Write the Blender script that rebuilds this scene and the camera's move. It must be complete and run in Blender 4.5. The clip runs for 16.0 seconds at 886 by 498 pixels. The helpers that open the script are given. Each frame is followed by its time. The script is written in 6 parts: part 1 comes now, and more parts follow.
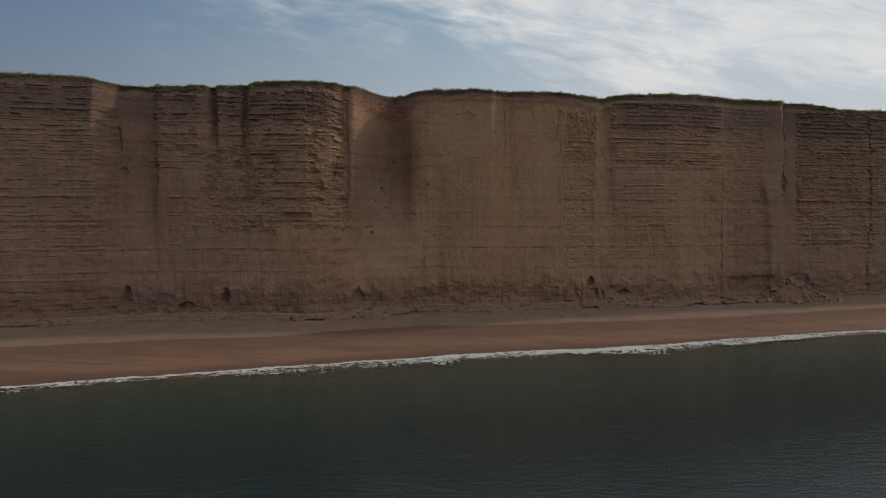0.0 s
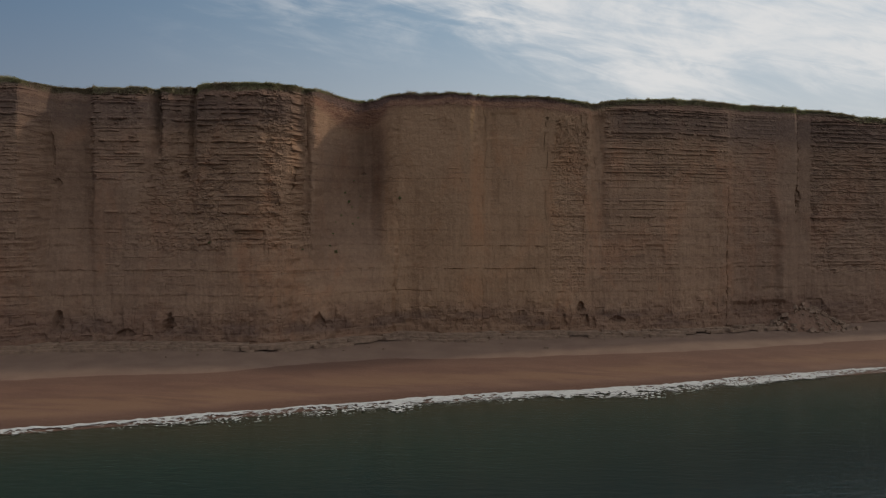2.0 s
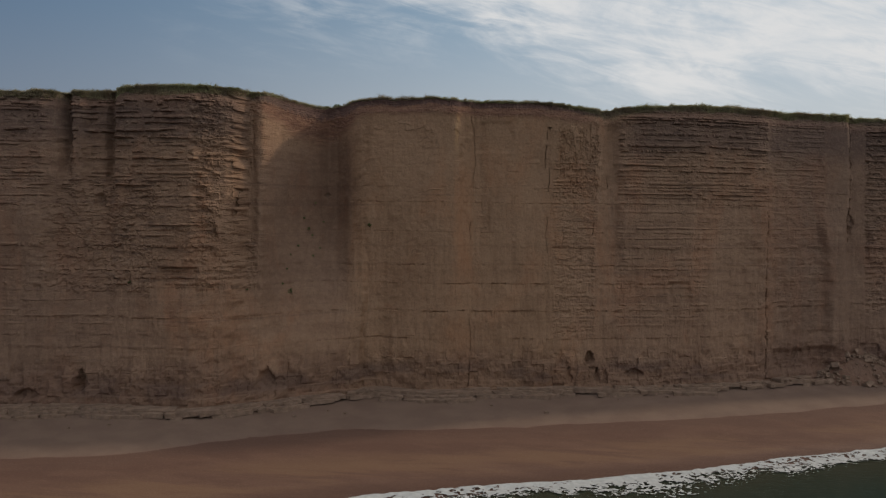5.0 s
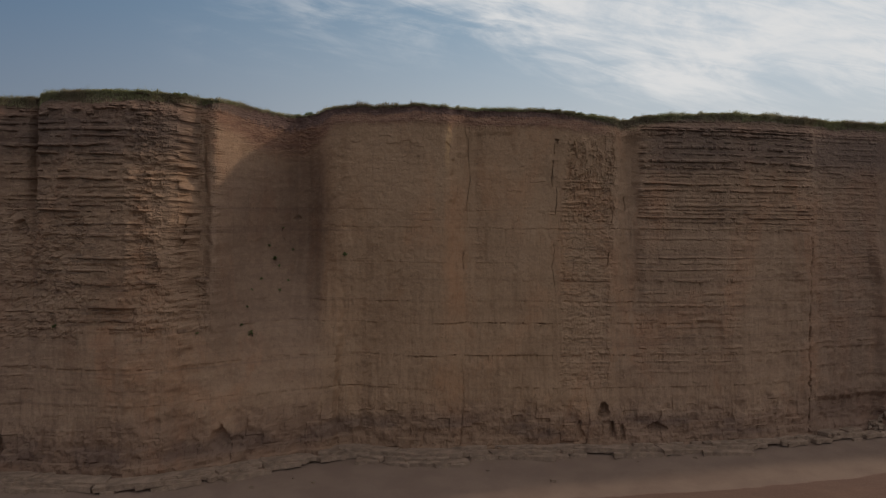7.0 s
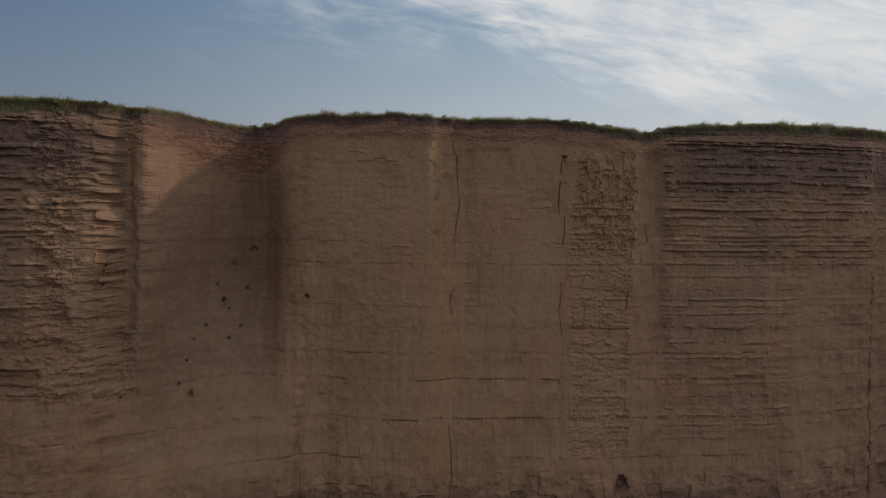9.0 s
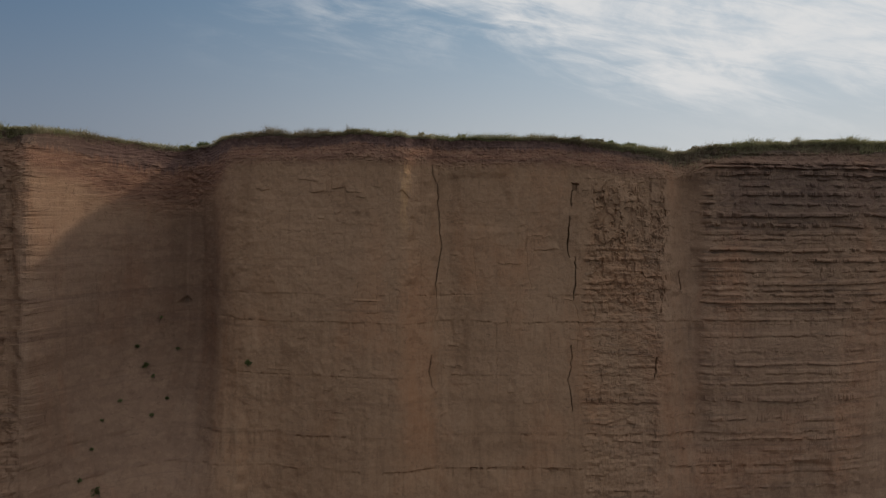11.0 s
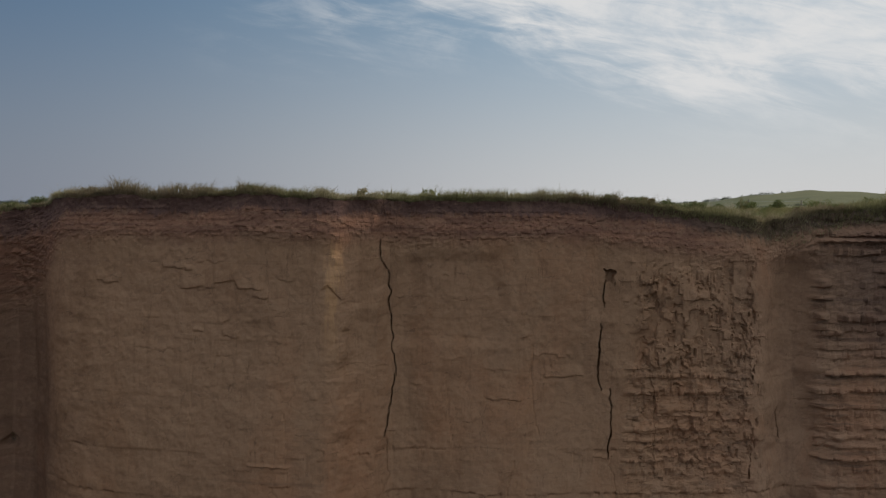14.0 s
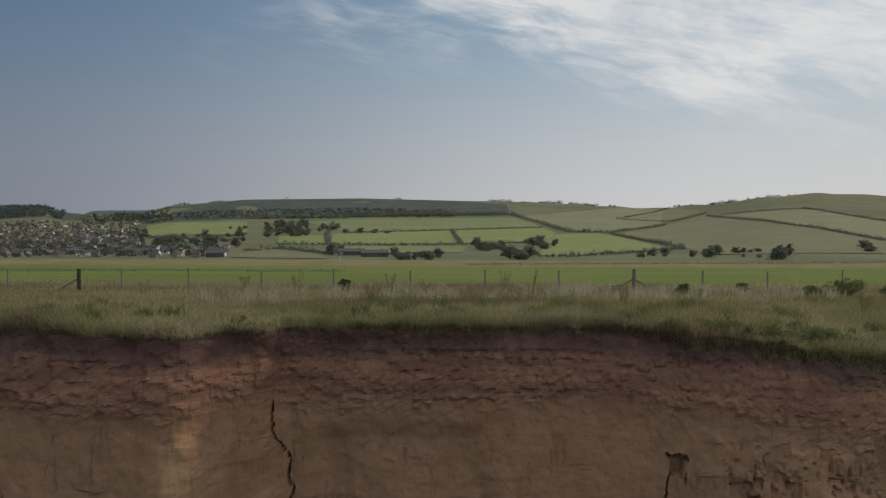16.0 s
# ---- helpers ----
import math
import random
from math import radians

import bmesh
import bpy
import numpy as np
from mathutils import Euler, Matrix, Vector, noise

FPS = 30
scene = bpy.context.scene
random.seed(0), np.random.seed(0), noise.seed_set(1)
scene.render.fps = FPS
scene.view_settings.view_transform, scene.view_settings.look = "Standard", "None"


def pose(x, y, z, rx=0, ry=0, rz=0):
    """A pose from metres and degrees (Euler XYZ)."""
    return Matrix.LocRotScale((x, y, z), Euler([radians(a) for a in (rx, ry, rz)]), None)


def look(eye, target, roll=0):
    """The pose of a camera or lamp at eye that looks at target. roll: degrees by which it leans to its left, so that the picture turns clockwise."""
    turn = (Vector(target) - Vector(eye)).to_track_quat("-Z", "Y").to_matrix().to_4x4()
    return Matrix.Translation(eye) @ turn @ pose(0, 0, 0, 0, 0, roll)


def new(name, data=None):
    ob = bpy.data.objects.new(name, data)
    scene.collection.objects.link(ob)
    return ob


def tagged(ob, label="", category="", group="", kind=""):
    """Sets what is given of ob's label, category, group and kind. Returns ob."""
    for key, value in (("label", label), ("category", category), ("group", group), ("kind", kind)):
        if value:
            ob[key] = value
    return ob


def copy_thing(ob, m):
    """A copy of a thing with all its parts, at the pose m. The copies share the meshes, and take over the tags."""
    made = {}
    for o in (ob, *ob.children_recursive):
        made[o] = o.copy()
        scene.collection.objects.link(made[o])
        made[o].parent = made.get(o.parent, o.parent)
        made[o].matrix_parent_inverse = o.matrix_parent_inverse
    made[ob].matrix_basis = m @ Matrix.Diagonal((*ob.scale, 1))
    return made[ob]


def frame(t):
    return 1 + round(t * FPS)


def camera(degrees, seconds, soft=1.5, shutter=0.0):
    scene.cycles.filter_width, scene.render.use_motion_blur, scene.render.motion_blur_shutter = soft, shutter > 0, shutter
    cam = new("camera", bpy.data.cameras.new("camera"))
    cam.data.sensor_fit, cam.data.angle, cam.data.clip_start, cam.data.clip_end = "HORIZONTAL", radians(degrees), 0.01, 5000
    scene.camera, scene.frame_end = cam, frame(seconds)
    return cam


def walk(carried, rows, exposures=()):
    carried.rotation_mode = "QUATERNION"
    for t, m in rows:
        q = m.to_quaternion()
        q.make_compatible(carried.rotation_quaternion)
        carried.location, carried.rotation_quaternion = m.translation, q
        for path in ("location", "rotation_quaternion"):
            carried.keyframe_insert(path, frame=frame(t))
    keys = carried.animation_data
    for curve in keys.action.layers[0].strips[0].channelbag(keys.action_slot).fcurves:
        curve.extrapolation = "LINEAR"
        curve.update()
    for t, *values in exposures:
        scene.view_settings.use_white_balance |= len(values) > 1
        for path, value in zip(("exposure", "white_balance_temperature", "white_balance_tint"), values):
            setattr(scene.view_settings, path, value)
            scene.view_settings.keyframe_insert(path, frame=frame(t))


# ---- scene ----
cam = camera(54.5, 16.0, 1.25)
PATH = [
    (0, (1.077, 0.251, 23.184), (1.056, 2.249, 23.095), -0.1),
    (0.5, (3.231, 4.339, 23.581), (3.204, 6.337, 23.491), -0.0),
    (1, (5.089, 8.822, 24.212), (5.055, 10.82, 24.123), 0.1),
    (1.5, (6.624, 13.457, 25.061), (6.583, 15.454, 24.973), 0.2),
    (2, (7.601, 17.781, 26.089), (7.556, 19.778, 26.002), 0.3),
    (2.5, (8.488, 22.45, 27.166), (8.439, 24.447, 27.08), 0.4),
    (3, (9.137, 26.932, 27.984), (9.084, 28.93, 27.897), 0.4),
    (3.5, (9.935, 31.804, 28.507), (9.876, 33.801, 28.422), 0.4),
    (4, (10.463, 36.275, 28.96), (10.4, 38.272, 28.876), 0.4),
    (4.2, (10.705, 38.172, 29.076), (10.641, 40.169, 28.993), 0.4),
    (6.3, (12.817, 58.02, 32.735), (12.737, 60.016, 32.65), 0.5),
    (6.5, (12.982, 60.095, 32.874), (12.898, 62.091, 32.792), 0.4),
    (7, (13.171, 64.915, 33.698), (13.087, 66.912, 33.616), 0.5),
    (7.5, (13.535, 69.872, 34.441), (13.448, 71.868, 34.361), 0.5),
    (8, (13.926, 74.574, 35.187), (13.836, 76.571, 35.108), 0.5),
    (8.5, (14.257, 79.65, 36.064), (14.165, 81.646, 35.984), 0.5),
    (9, (14.79, 84.256, 36.932), (14.69, 86.252, 36.854), 0.5),
    (9.2, (15.023, 86.143, 37.055), (14.92, 88.139, 36.983), 0.5),
    (11.3, (16.341, 106.313, 41.0), (16.221, 108.308, 40.921), 0.2),
    (11.5, (16.311, 107.828, 41.166), (16.194, 109.823, 41.092), 0.2),
    (12, (16.551, 112.185, 42.061), (16.429, 114.18, 41.986), 0.3),
    (12.5, (16.837, 116.988, 43.021), (16.71, 118.983, 42.947), 0.2),
    (13, (17.002, 121.472, 43.914), (16.874, 123.466, 43.84), 0.2),
    (13.5, (17.154, 126.314, 44.924), (17.024, 128.308, 44.85), 0.2),
    (14, (17.368, 130.778, 45.874), (17.232, 132.772, 45.802), 0.1),
    (14.5, (17.49, 135.691, 46.937), (17.352, 137.685, 46.866), 0.1),
    (15, (17.659, 140.568, 47.947), (17.518, 142.561, 47.877), 0.1),
    (15.5, (17.767, 145.03, 48.923), (17.625, 147.023, 48.854), 0.1),
    (16, (17.934, 149.83, 49.996), (17.788, 151.823, 49.929), 0.0),
]
walk(cam, [(t, look(eye, target, roll)) for t, eye, target, roll in PATH])

# ---------------------------------------------------------------- light
SUN_AZ, SUN_EL = 28.0, 32.0          # degrees from +x towards +y, and above the horizon
sun_dir = Vector((math.cos(radians(SUN_AZ)) * math.cos(radians(SUN_EL)), math.sin(radians(SUN_AZ)) * math.cos(radians(SUN_EL)), math.sin(radians(SUN_EL))))
sun = new("sun", bpy.data.lights.new("sun", "SUN"))
sun.data.energy, sun.data.angle, sun.data.color = 1.25, radians(3.0), (1.0, 0.85, 0.66)
sun.matrix_world = look((300, 100, 300), Vector((300, 100, 300)) - sun_dir)


def link(nt, a, b):
    nt.links.new(a, b)


def node(nt, kind, props=None, **ins):
    """A node of that kind; ins: its inputs by name (underscores for spaces), a socket or a value."""
    n = nt.nodes.new(kind)
    for k, v in (props or {}).items():
        setattr(n, k, v)
    for k, v in ins.items():
        s = n.inputs[int(k[1:])] if k[0] == "i" and k[1:].isdigit() else n.inputs[k.replace("_", " ")]
        if isinstance(v, bpy.types.NodeSocket):
            link(nt, v, s)
        else:
            s.default_value = v
    return n


def math_(nt, op, a, b=0.0, c=0.0, clamp=False):
    return node(nt, "ShaderNodeMath", {"operation": op, "use_clamp": clamp}, i0=a, i1=b, i2=c).outputs[0]


def mix_(nt, f, a, b, kind="MIX"):
    n = nt.nodes.new("ShaderNodeMix")
    n.data_type, n.blend_type = "RGBA", kind
    for s, v in ((n.inputs[0], f), (n.inputs[6], a), (n.inputs[7], b)):
        if isinstance(v, bpy.types.NodeSocket):
            link(nt, v, s)
        else:
            s.default_value = v if not isinstance(v, tuple) or len(v) == 4 else (*v, 1)
    return n.outputs[2]


def ramp_(nt, f, lo, hi):
    """0 at lo to 1 at hi, smooth."""
    n = node(nt, "ShaderNodeMapRange", {"interpolation_type": "SMOOTHSTEP"}, Value=f, From_Min=lo, From_Max=hi, To_Min=0.0, To_Max=1.0)
    return n.outputs[0]


def noise_(nt, vec, scale, detail=4.0, rough=0.55, dist=0.0):
    return node(nt, "ShaderNodeTexNoise", None, Vector=vec, Scale=scale, Detail=detail, Roughness=rough, Distortion=dist).outputs[0]


def stretch_(nt, vec, x, y, z):
    return node(nt, "ShaderNodeMapping", None, Vector=vec, Scale=(x, y, z)).outputs[0]


world = bpy.data.worlds.new("sky")
scene.world = world
world.use_nodes = True
wn = world.node_tree
wn.nodes.clear()
sky = node(wn, "ShaderNodeTexSky", {"sky_type": "NISHITA", "sun_disc": False, "sun_elevation": radians(SUN_EL), "sun_rotation": radians(90 - SUN_AZ), "air_density": 1.0, "dust_density": 2.0, "ozone_density": 1.2})
wdir = node(wn, "ShaderNodeTexCoord").outputs["Generated"]
wsep = node(wn, "ShaderNodeSeparateXYZ", None, Vector=wdir)
wx, wy, wz = wsep.outputs
# cloud sheet: bearings on a plane overhead, so that the streaks draw out towards the horizon
SKY_U = math_(wn, "DIVIDE", wx, math_(wn, "MAXIMUM", math_(wn, "ABSOLUTE", wy), 0.05))
SKY_V = math_(wn, "DIVIDE", wz, math_(wn, "MAXIMUM", math_(wn, "ABSOLUTE", wy), 0.05))
suv = node(wn, "ShaderNodeCombineXYZ", None, X=SKY_U, Y=SKY_V, Z=0.0).outputs[0]
turned = node(wn, "ShaderNodeMapping", None, Vector=suv, Rotation=(0, 0, radians(12))).outputs[0]
rot = node(wn, "ShaderNodeMapping", None, Vector=turned, Scale=(1.0, 2.6, 1.0)).outputs[0]
wisps = noise_(wn, rot, 6.5, 8.0, 0.62, 0.7)
fibres = node(wn, "ShaderNodeMapping", None, Vector=turned, Scale=(1.0, 5.5, 1.0)).outputs[0]
fine = noise_(wn, fibres, 11.0, 8.0, 0.62, 0.8)
texture = math_(wn, "ADD", math_(wn, "MULTIPLY", wisps, 0.62), math_(wn, "MULTIPLY", fine, 0.38))
# the bank of cloud lies up and to the right of a slanting edge
edge = math_(wn, "MINIMUM", math_(wn, "SUBTRACT", math_(wn, "ADD", SKY_V, math_(wn, "MULTIPLY", SKY_U, 0.465)), 0.206), math_(wn, "SUBTRACT", SKY_V, 0.124))
bank = ramp_(wn, math_(wn, "ADD", edge, math_(wn, "MULTIPLY", math_(wn, "SUBTRACT", texture, 0.5), 0.19)), -0.022, 0.06)
cloud = math_(wn, "MULTIPLY", bank, math_(wn, "ADD", 0.42, math_(wn, "MULTIPLY", ramp_(wn, texture, 0.36, 0.60), 0.58)), clamp=True)
streak = math_(wn, "MULTIPLY", ramp_(wn, texture, 0.44, 0.72), math_(wn, "MULTIPLY", math_(wn, "MULTIPLY", ramp_(wn, SKY_V, 0.14, 0.23), ramp_(wn, SKY_U, -0.42, -0.15)), 0.42))
thin_veil = math_(wn, "MULTIPLY", math_(wn, "MULTIPLY", ramp_(wn, SKY_U, 0.05, 0.5), ramp_(wn, SKY_V, 0.04, 0.14)), math_(wn, "MULTIPLY", ramp_(wn, texture, 0.40, 0.62), 0.45))
streak = math_(wn, "MAXIMUM", streak, thin_veil)
cloud = math_(wn, "MAXIMUM", cloud, streak)
sunward = ramp_(wn, wx, -0.66, 0.30)
haze = math_(wn, "SUBTRACT", 1.0, ramp_(wn, wz, -0.06, 0.30))
blue = mix_(wn, sunward, (0.055, 0.118, 0.215, 1), (0.24, 0.38, 0.50, 1))
base_sky = mix_(wn, 0.7, mix_(wn, 1.0, sky.outputs[0], (0.085, 0.085, 0.085, 1), "MULTIPLY"), blue)
veil = mix_(wn, sunward, (0.215, 0.235, 0.285, 1), (0.66, 0.64, 0.63, 1))
hazy = mix_(wn, math_(wn, "MULTIPLY", haze, 0.92), base_sky, veil)
clouded = mix_(wn, math_(wn, "MULTIPLY", cloud, 0.92), hazy, (0.73, 0.725, 0.72, 1))
bg = node(wn, "ShaderNodeBackground", None, Color=clouded, Strength=1.0)
link(wn, bg.outputs[0], node(wn, "ShaderNodeOutputWorld").inputs[0])

# ---------------------------------------------------------------- materials
def material(name, rough=0.9, spec=0.2):
    m = bpy.data.materials.new(name)
    m.use_nodes = True
    nt = m.node_tree
    b = nt.nodes["Principled BSDF"]
    b.inputs["Roughness"].default_value = rough
    b.inputs["Specular IOR Level"].default_value = spec
    return m, nt, b


def bump_(nt, b, height, strength, distance, normal=None):
    n = node(nt, "ShaderNodeBump", None, Height=height, Strength=strength, Distance=distance)
    if normal is not None:
        link(nt, normal, n.inputs["Normal"])
    link(nt, n.outputs[0], b.inputs["Normal"])
    return n.outputs[0]


def place(nt):
    return node(nt, "ShaderNodeNewGeometry").outputs["Position"]


def plain(name, colour, rough=0.85, vary=0.25, scale=3.0, spec=0.2):
    """A plain surface with two scales of variation."""
    m, nt, b = material(name, rough, spec)
    p = node(nt, "ShaderNodeTexCoord").outputs["Object"]
    f = math_(nt, "ADD", math_(nt, "MULTIPLY", noise_(nt, p, scale), 0.6), math_(nt, "MULTIPLY", noise_(nt, p, scale * 9), 0.4))
    lo, hi = tuple(c * (1 - vary) for c in colour), tuple(min(1, c * (1 + vary)) for c in colour)
    link(nt, mix_(nt, ramp_(nt, f, 0.3, 0.7), lo, hi), b.inputs["Base Color"])
    bump_(nt, b, f, 0.3, 0.02)
    return m


def leafy(name, dark, light, dry=None, rough=0.7, through_=0.5):
    """Leaves and blades: each island has its own tone."""
    m, nt, b = material(name, rough, 0.25)
    r = node(nt, "ShaderNodeNewGeometry").outputs["Random Per Island"]
    c = mix_(nt, r, dark, light)
    p = place(nt)
    if dry:
        c = mix_(nt, math_(nt, "MULTIPLY", ramp_(nt, noise_(nt, p, 0.16, 4), 0.42, 0.60), ramp_(nt, math_(nt, "FRACT", math_(nt, "MULTIPLY", r, 7.31)), 0.2, 0.5)), c, dry)
    if dry:
        c = mix_(nt, math_(nt, "MULTIPLY", ramp_(nt, noise_(nt, stretch_(nt, p, 0.06, 0.16, 0.1), 1.0, 5, 0.6), 0.47, 0.60), 0.72), c, (0.225, 0.155, 0.105))
    c = mix_(nt, math_(nt, "MULTIPLY", ramp_(nt, noise_(nt, p, 1.1, 4), 0.52, 0.34), 0.28), c, tuple(v * 0.5 for v in dark))
    o = node(nt, "ShaderNodeObjectInfo").outputs["Random"]
    c = mix_(nt, math_(nt, "MULTIPLY", o, 0.25), c, tuple(v * 0.55 for v in dark))
    link(nt, c, b.inputs["Base Color"])
    # light comes through the thin leaves
    thin = node(nt, "ShaderNodeBsdfTranslucent", None, Color=c)
    both = node(nt, "ShaderNodeMixShader", None, Fac=through_, i1=b.outputs[0], i2=thin.outputs[0])
    link(nt, both.outputs[0], nt.nodes["Material Output"].inputs[0])
    return m


def cliff_material():
    m, nt, b = material("layered_sandstone", 0.95, 0.08)
    p = place(nt)
    x, y, z = node(nt, "ShaderNodeSeparateXYZ", None, Vector=p).outputs
    big = noise_(nt, stretch_(nt, p, 0.07, 0.07, 0.05), 1.0, 6, 0.65, 0.6)
    rust = noise_(nt, stretch_(nt, p, 0.11, 0.11, 0.06), 1.0, 6, 0.65, 0.8)
    mid = noise_(nt, stretch_(nt, p, 0.7, 0.7, 0.35), 1.0, 8, 0.68, 0.5)
    drip = noise_(nt, stretch_(nt, p, 2.2, 2.2, 0.10), 1.0, 7, 0.65, 0.3)
    run = noise_(nt, stretch_(nt, p, 3.2, 3.2, 0.35), 1.0, 7, 0.68, 0.8)
    grain = noise_(nt, p, 3.5, 8, 0.62)
    chips = node(nt, "ShaderNodeTexVoronoi", {"feature": "DISTANCE_TO_EDGE"}, Vector=node(nt, "ShaderNodeMapping", None, Vector=node(nt, "ShaderNodeVectorMath", {"operation": "ADD"}, i0=p, i1=node(nt, "ShaderNodeVectorMath", {"operation": "SCALE"}, i0=node(nt, "ShaderNodeTexNoise", None, Vector=p, Scale=0.9, Detail=4.0).outputs[1], Scale=1.4).outputs[0]).outputs[0], Scale=(0.50, 0.50, 0.22)).outputs[0], Scale=1.0).outputs["Distance"]
    torn = node(nt, "ShaderNodeVectorMath", {"operation": "ADD"}, i0=p, i1=node(nt, "ShaderNodeVectorMath", {"operation": "SCALE"}, i0=node(nt, "ShaderNodeTexNoise", None, Vector=p, Scale=1.7, Detail=5.0, Roughness=0.65).outputs[1], Scale=0.9).outputs[0]).outputs[0]
    flake1 = node(nt, "ShaderNodeSeparateColor", None, Color=node(nt, "ShaderNodeTexVoronoi", None, Vector=stretch_(nt, torn, 1.3, 1.3, 2.6), Scale=1.0).outputs["Color"]).outputs[0]
    flake2 = node(nt, "ShaderNodeSeparateColor", None, Color=node(nt, "ShaderNodeTexVoronoi", None, Vector=stretch_(nt, torn, 3.6, 3.6, 6.5), Scale=1.0).outputs["Color"]).outputs[0]
    flakes = math_(nt, "ADD", math_(nt, "MULTIPLY", flake1, 0.6), math_(nt, "MULTIPLY", flake2, 0.4))
    bedz = math_(nt, "ADD", z, math_(nt, "MULTIPLY", noise_(nt, stretch_(nt, p, 0.2, 0.2, 0.4), 1.0, 4), 0.5))
    beds = noise_(nt, node(nt, "ShaderNodeCombineXYZ", None, X=math_(nt, "MULTIPLY", x, 0.012), Y=0.0, Z=math_(nt, "MULTIPLY", bedz, 1.15)).outputs[0], 1.0, 7, 0.72)
    lines = noise_(nt, stretch_(nt, p, 0.35, 0.35, 3.6), 1.0, 7, 0.7, 0.6)
    c = mix_(nt, ramp_(nt, big, 0.32, 0.68), (0.262, 0.160, 0.098), (0.352, 0.222, 0.138))
    c = mix_(nt, math_(nt, "MULTIPLY", ramp_(nt, rust, 0.48, 0.66), 0.58), c, (0.365, 0.182, 0.098))
    c = mix_(nt, math_(nt, "MULTIPLY", ramp_(nt, mid, 0.40, 0.72), 0.42), c, (0.382, 0.243, 0.156))
    c = mix_(nt, math_(nt, "MULTIPLY", ramp_(nt, mid, 0.50, 0.30), 0.31), c, (0.176, 0.096, 0.061))
    c = mix_(nt, math_(nt, "MULTIPLY", ramp_(nt, beds, 0.53, 0.68), 0.46), c, (0.147, 0.085, 0.061))
    c = mix_(nt, math_(nt, "MULTIPLY", ramp_(nt, lines, 0.64, 0.80), 0.30), c, (0.139, 0.080, 0.056))
    c = mix_(nt, math_(nt, "MULTIPLY", ramp_(nt, drip, 0.54, 0.74), 0.40), c, (0.160, 0.090, 0.059))
    c = mix_(nt, math_(nt, "MULTIPLY", ramp_(nt, run, 0.60, 0.80), 0.18), c, (0.395, 0.252, 0.160))
    c = mix_(nt, math_(nt, "MULTIPLY", ramp_(nt, run, 0.40, 0.22), 0.28), c, (0.151, 0.084, 0.055))
    comb = noise_(nt, stretch_(nt, p, 1.9, 1.9, 0.05), 1.0, 5, 0.6, 0.25)
    saw = math_(nt, "FRACT", math_(nt, "DIVIDE", math_(nt, "ADD", bedz, math_(nt, "MULTIPLY", comb, 2.2)), 3.9))
    c = mix_(nt, math_(nt, "MULTIPLY", math_(nt, "MULTIPLY", ramp_(nt, saw, 0.60, 0.98), ramp_(nt, z, 36.0, 26.0)), 0.30), c, (0.200, 0.118, 0.075))
    wallx = math_(nt, "ADD", x, math_(nt, "MULTIPLY", math_(nt, "SUBTRACT", big, 0.5), 14.0))
    ochre = math_(nt, "MULTIPLY", ramp_(nt, wallx, -9.0, -3.0), ramp_(nt, wallx, 34.0, 24.0))
    c = mix_(nt, math_(nt, "MULTIPLY", ochre, 0.20), c, (0.425, 0.258, 0.128))
    # gully rock greyer, the recess's shade worked into its colour
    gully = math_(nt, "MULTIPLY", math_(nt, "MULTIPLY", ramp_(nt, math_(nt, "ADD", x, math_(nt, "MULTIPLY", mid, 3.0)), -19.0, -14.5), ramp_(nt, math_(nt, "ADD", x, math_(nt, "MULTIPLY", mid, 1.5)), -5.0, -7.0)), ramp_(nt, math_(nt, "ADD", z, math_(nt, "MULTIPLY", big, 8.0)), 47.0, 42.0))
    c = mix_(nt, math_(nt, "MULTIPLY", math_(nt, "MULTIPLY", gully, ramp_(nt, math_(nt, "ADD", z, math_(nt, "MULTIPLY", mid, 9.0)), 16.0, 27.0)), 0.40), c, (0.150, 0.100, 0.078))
    east = ramp_(nt, math_(nt, "ADD", x, math_(nt, "MULTIPLY", big, 6.0)), 33.0, 38.0)
    c = mix_(nt, math_(nt, "MULTIPLY", east, 0.12), c, (0.160, 0.110, 0.085))
    # shaly partings between the hard beds; lips over them painted pale, as lit
    ribbed = node(nt, "ShaderNodeAttribute", {"attribute_name": "bedded"}).outputs["Fac"]
    warped = node(nt, "ShaderNodeVectorMath", {"operation": "ADD"}, i0=p, i1=node(nt, "ShaderNodeVectorMath", {"operation": "SCALE"}, i0=node(nt, "ShaderNodeTexNoise", None, Vector=p, Scale=0.8, Detail=3.0).outputs[1], Scale=0.35).outputs[0]).outputs[0]
    parting = noise_(nt, stretch_(nt, warped, 0.16, 0.16, 2.3), 1.0, 4, 0.62)
    broken = ramp_(nt, noise_(nt, stretch_(nt, p, 0.55, 0.55, 0.9), 1.0, 4, 0.65), 0.40, 0.56)
    c = mix_(nt, math_(nt, "MULTIPLY", math_(nt, "MULTIPLY", math_(nt, "MULTIPLY", ramp_(nt, parting, 0.555, 0.60), broken), ribbed), 0.46, clamp=True), c, (0.095, 0.062, 0.048))
    c = mix_(nt, math_(nt, "MULTIPLY", math_(nt, "MULTIPLY", math_(nt, "MULTIPLY", ramp_(nt, parting, 0.47, 0.43), broken), ribbed), 0.20, clamp=True), c, (0.42, 0.285, 0.190))
    split = math_(nt, "MULTIPLY", ramp_(nt, chips, 0.016, 0.004), ramp_(nt, noise_(nt, p, 0.45, 4), 0.46, 0.60))
    c = mix_(nt, math_(nt, "MULTIPLY", split, 0.20), c, (0.085, 0.055, 0.040))
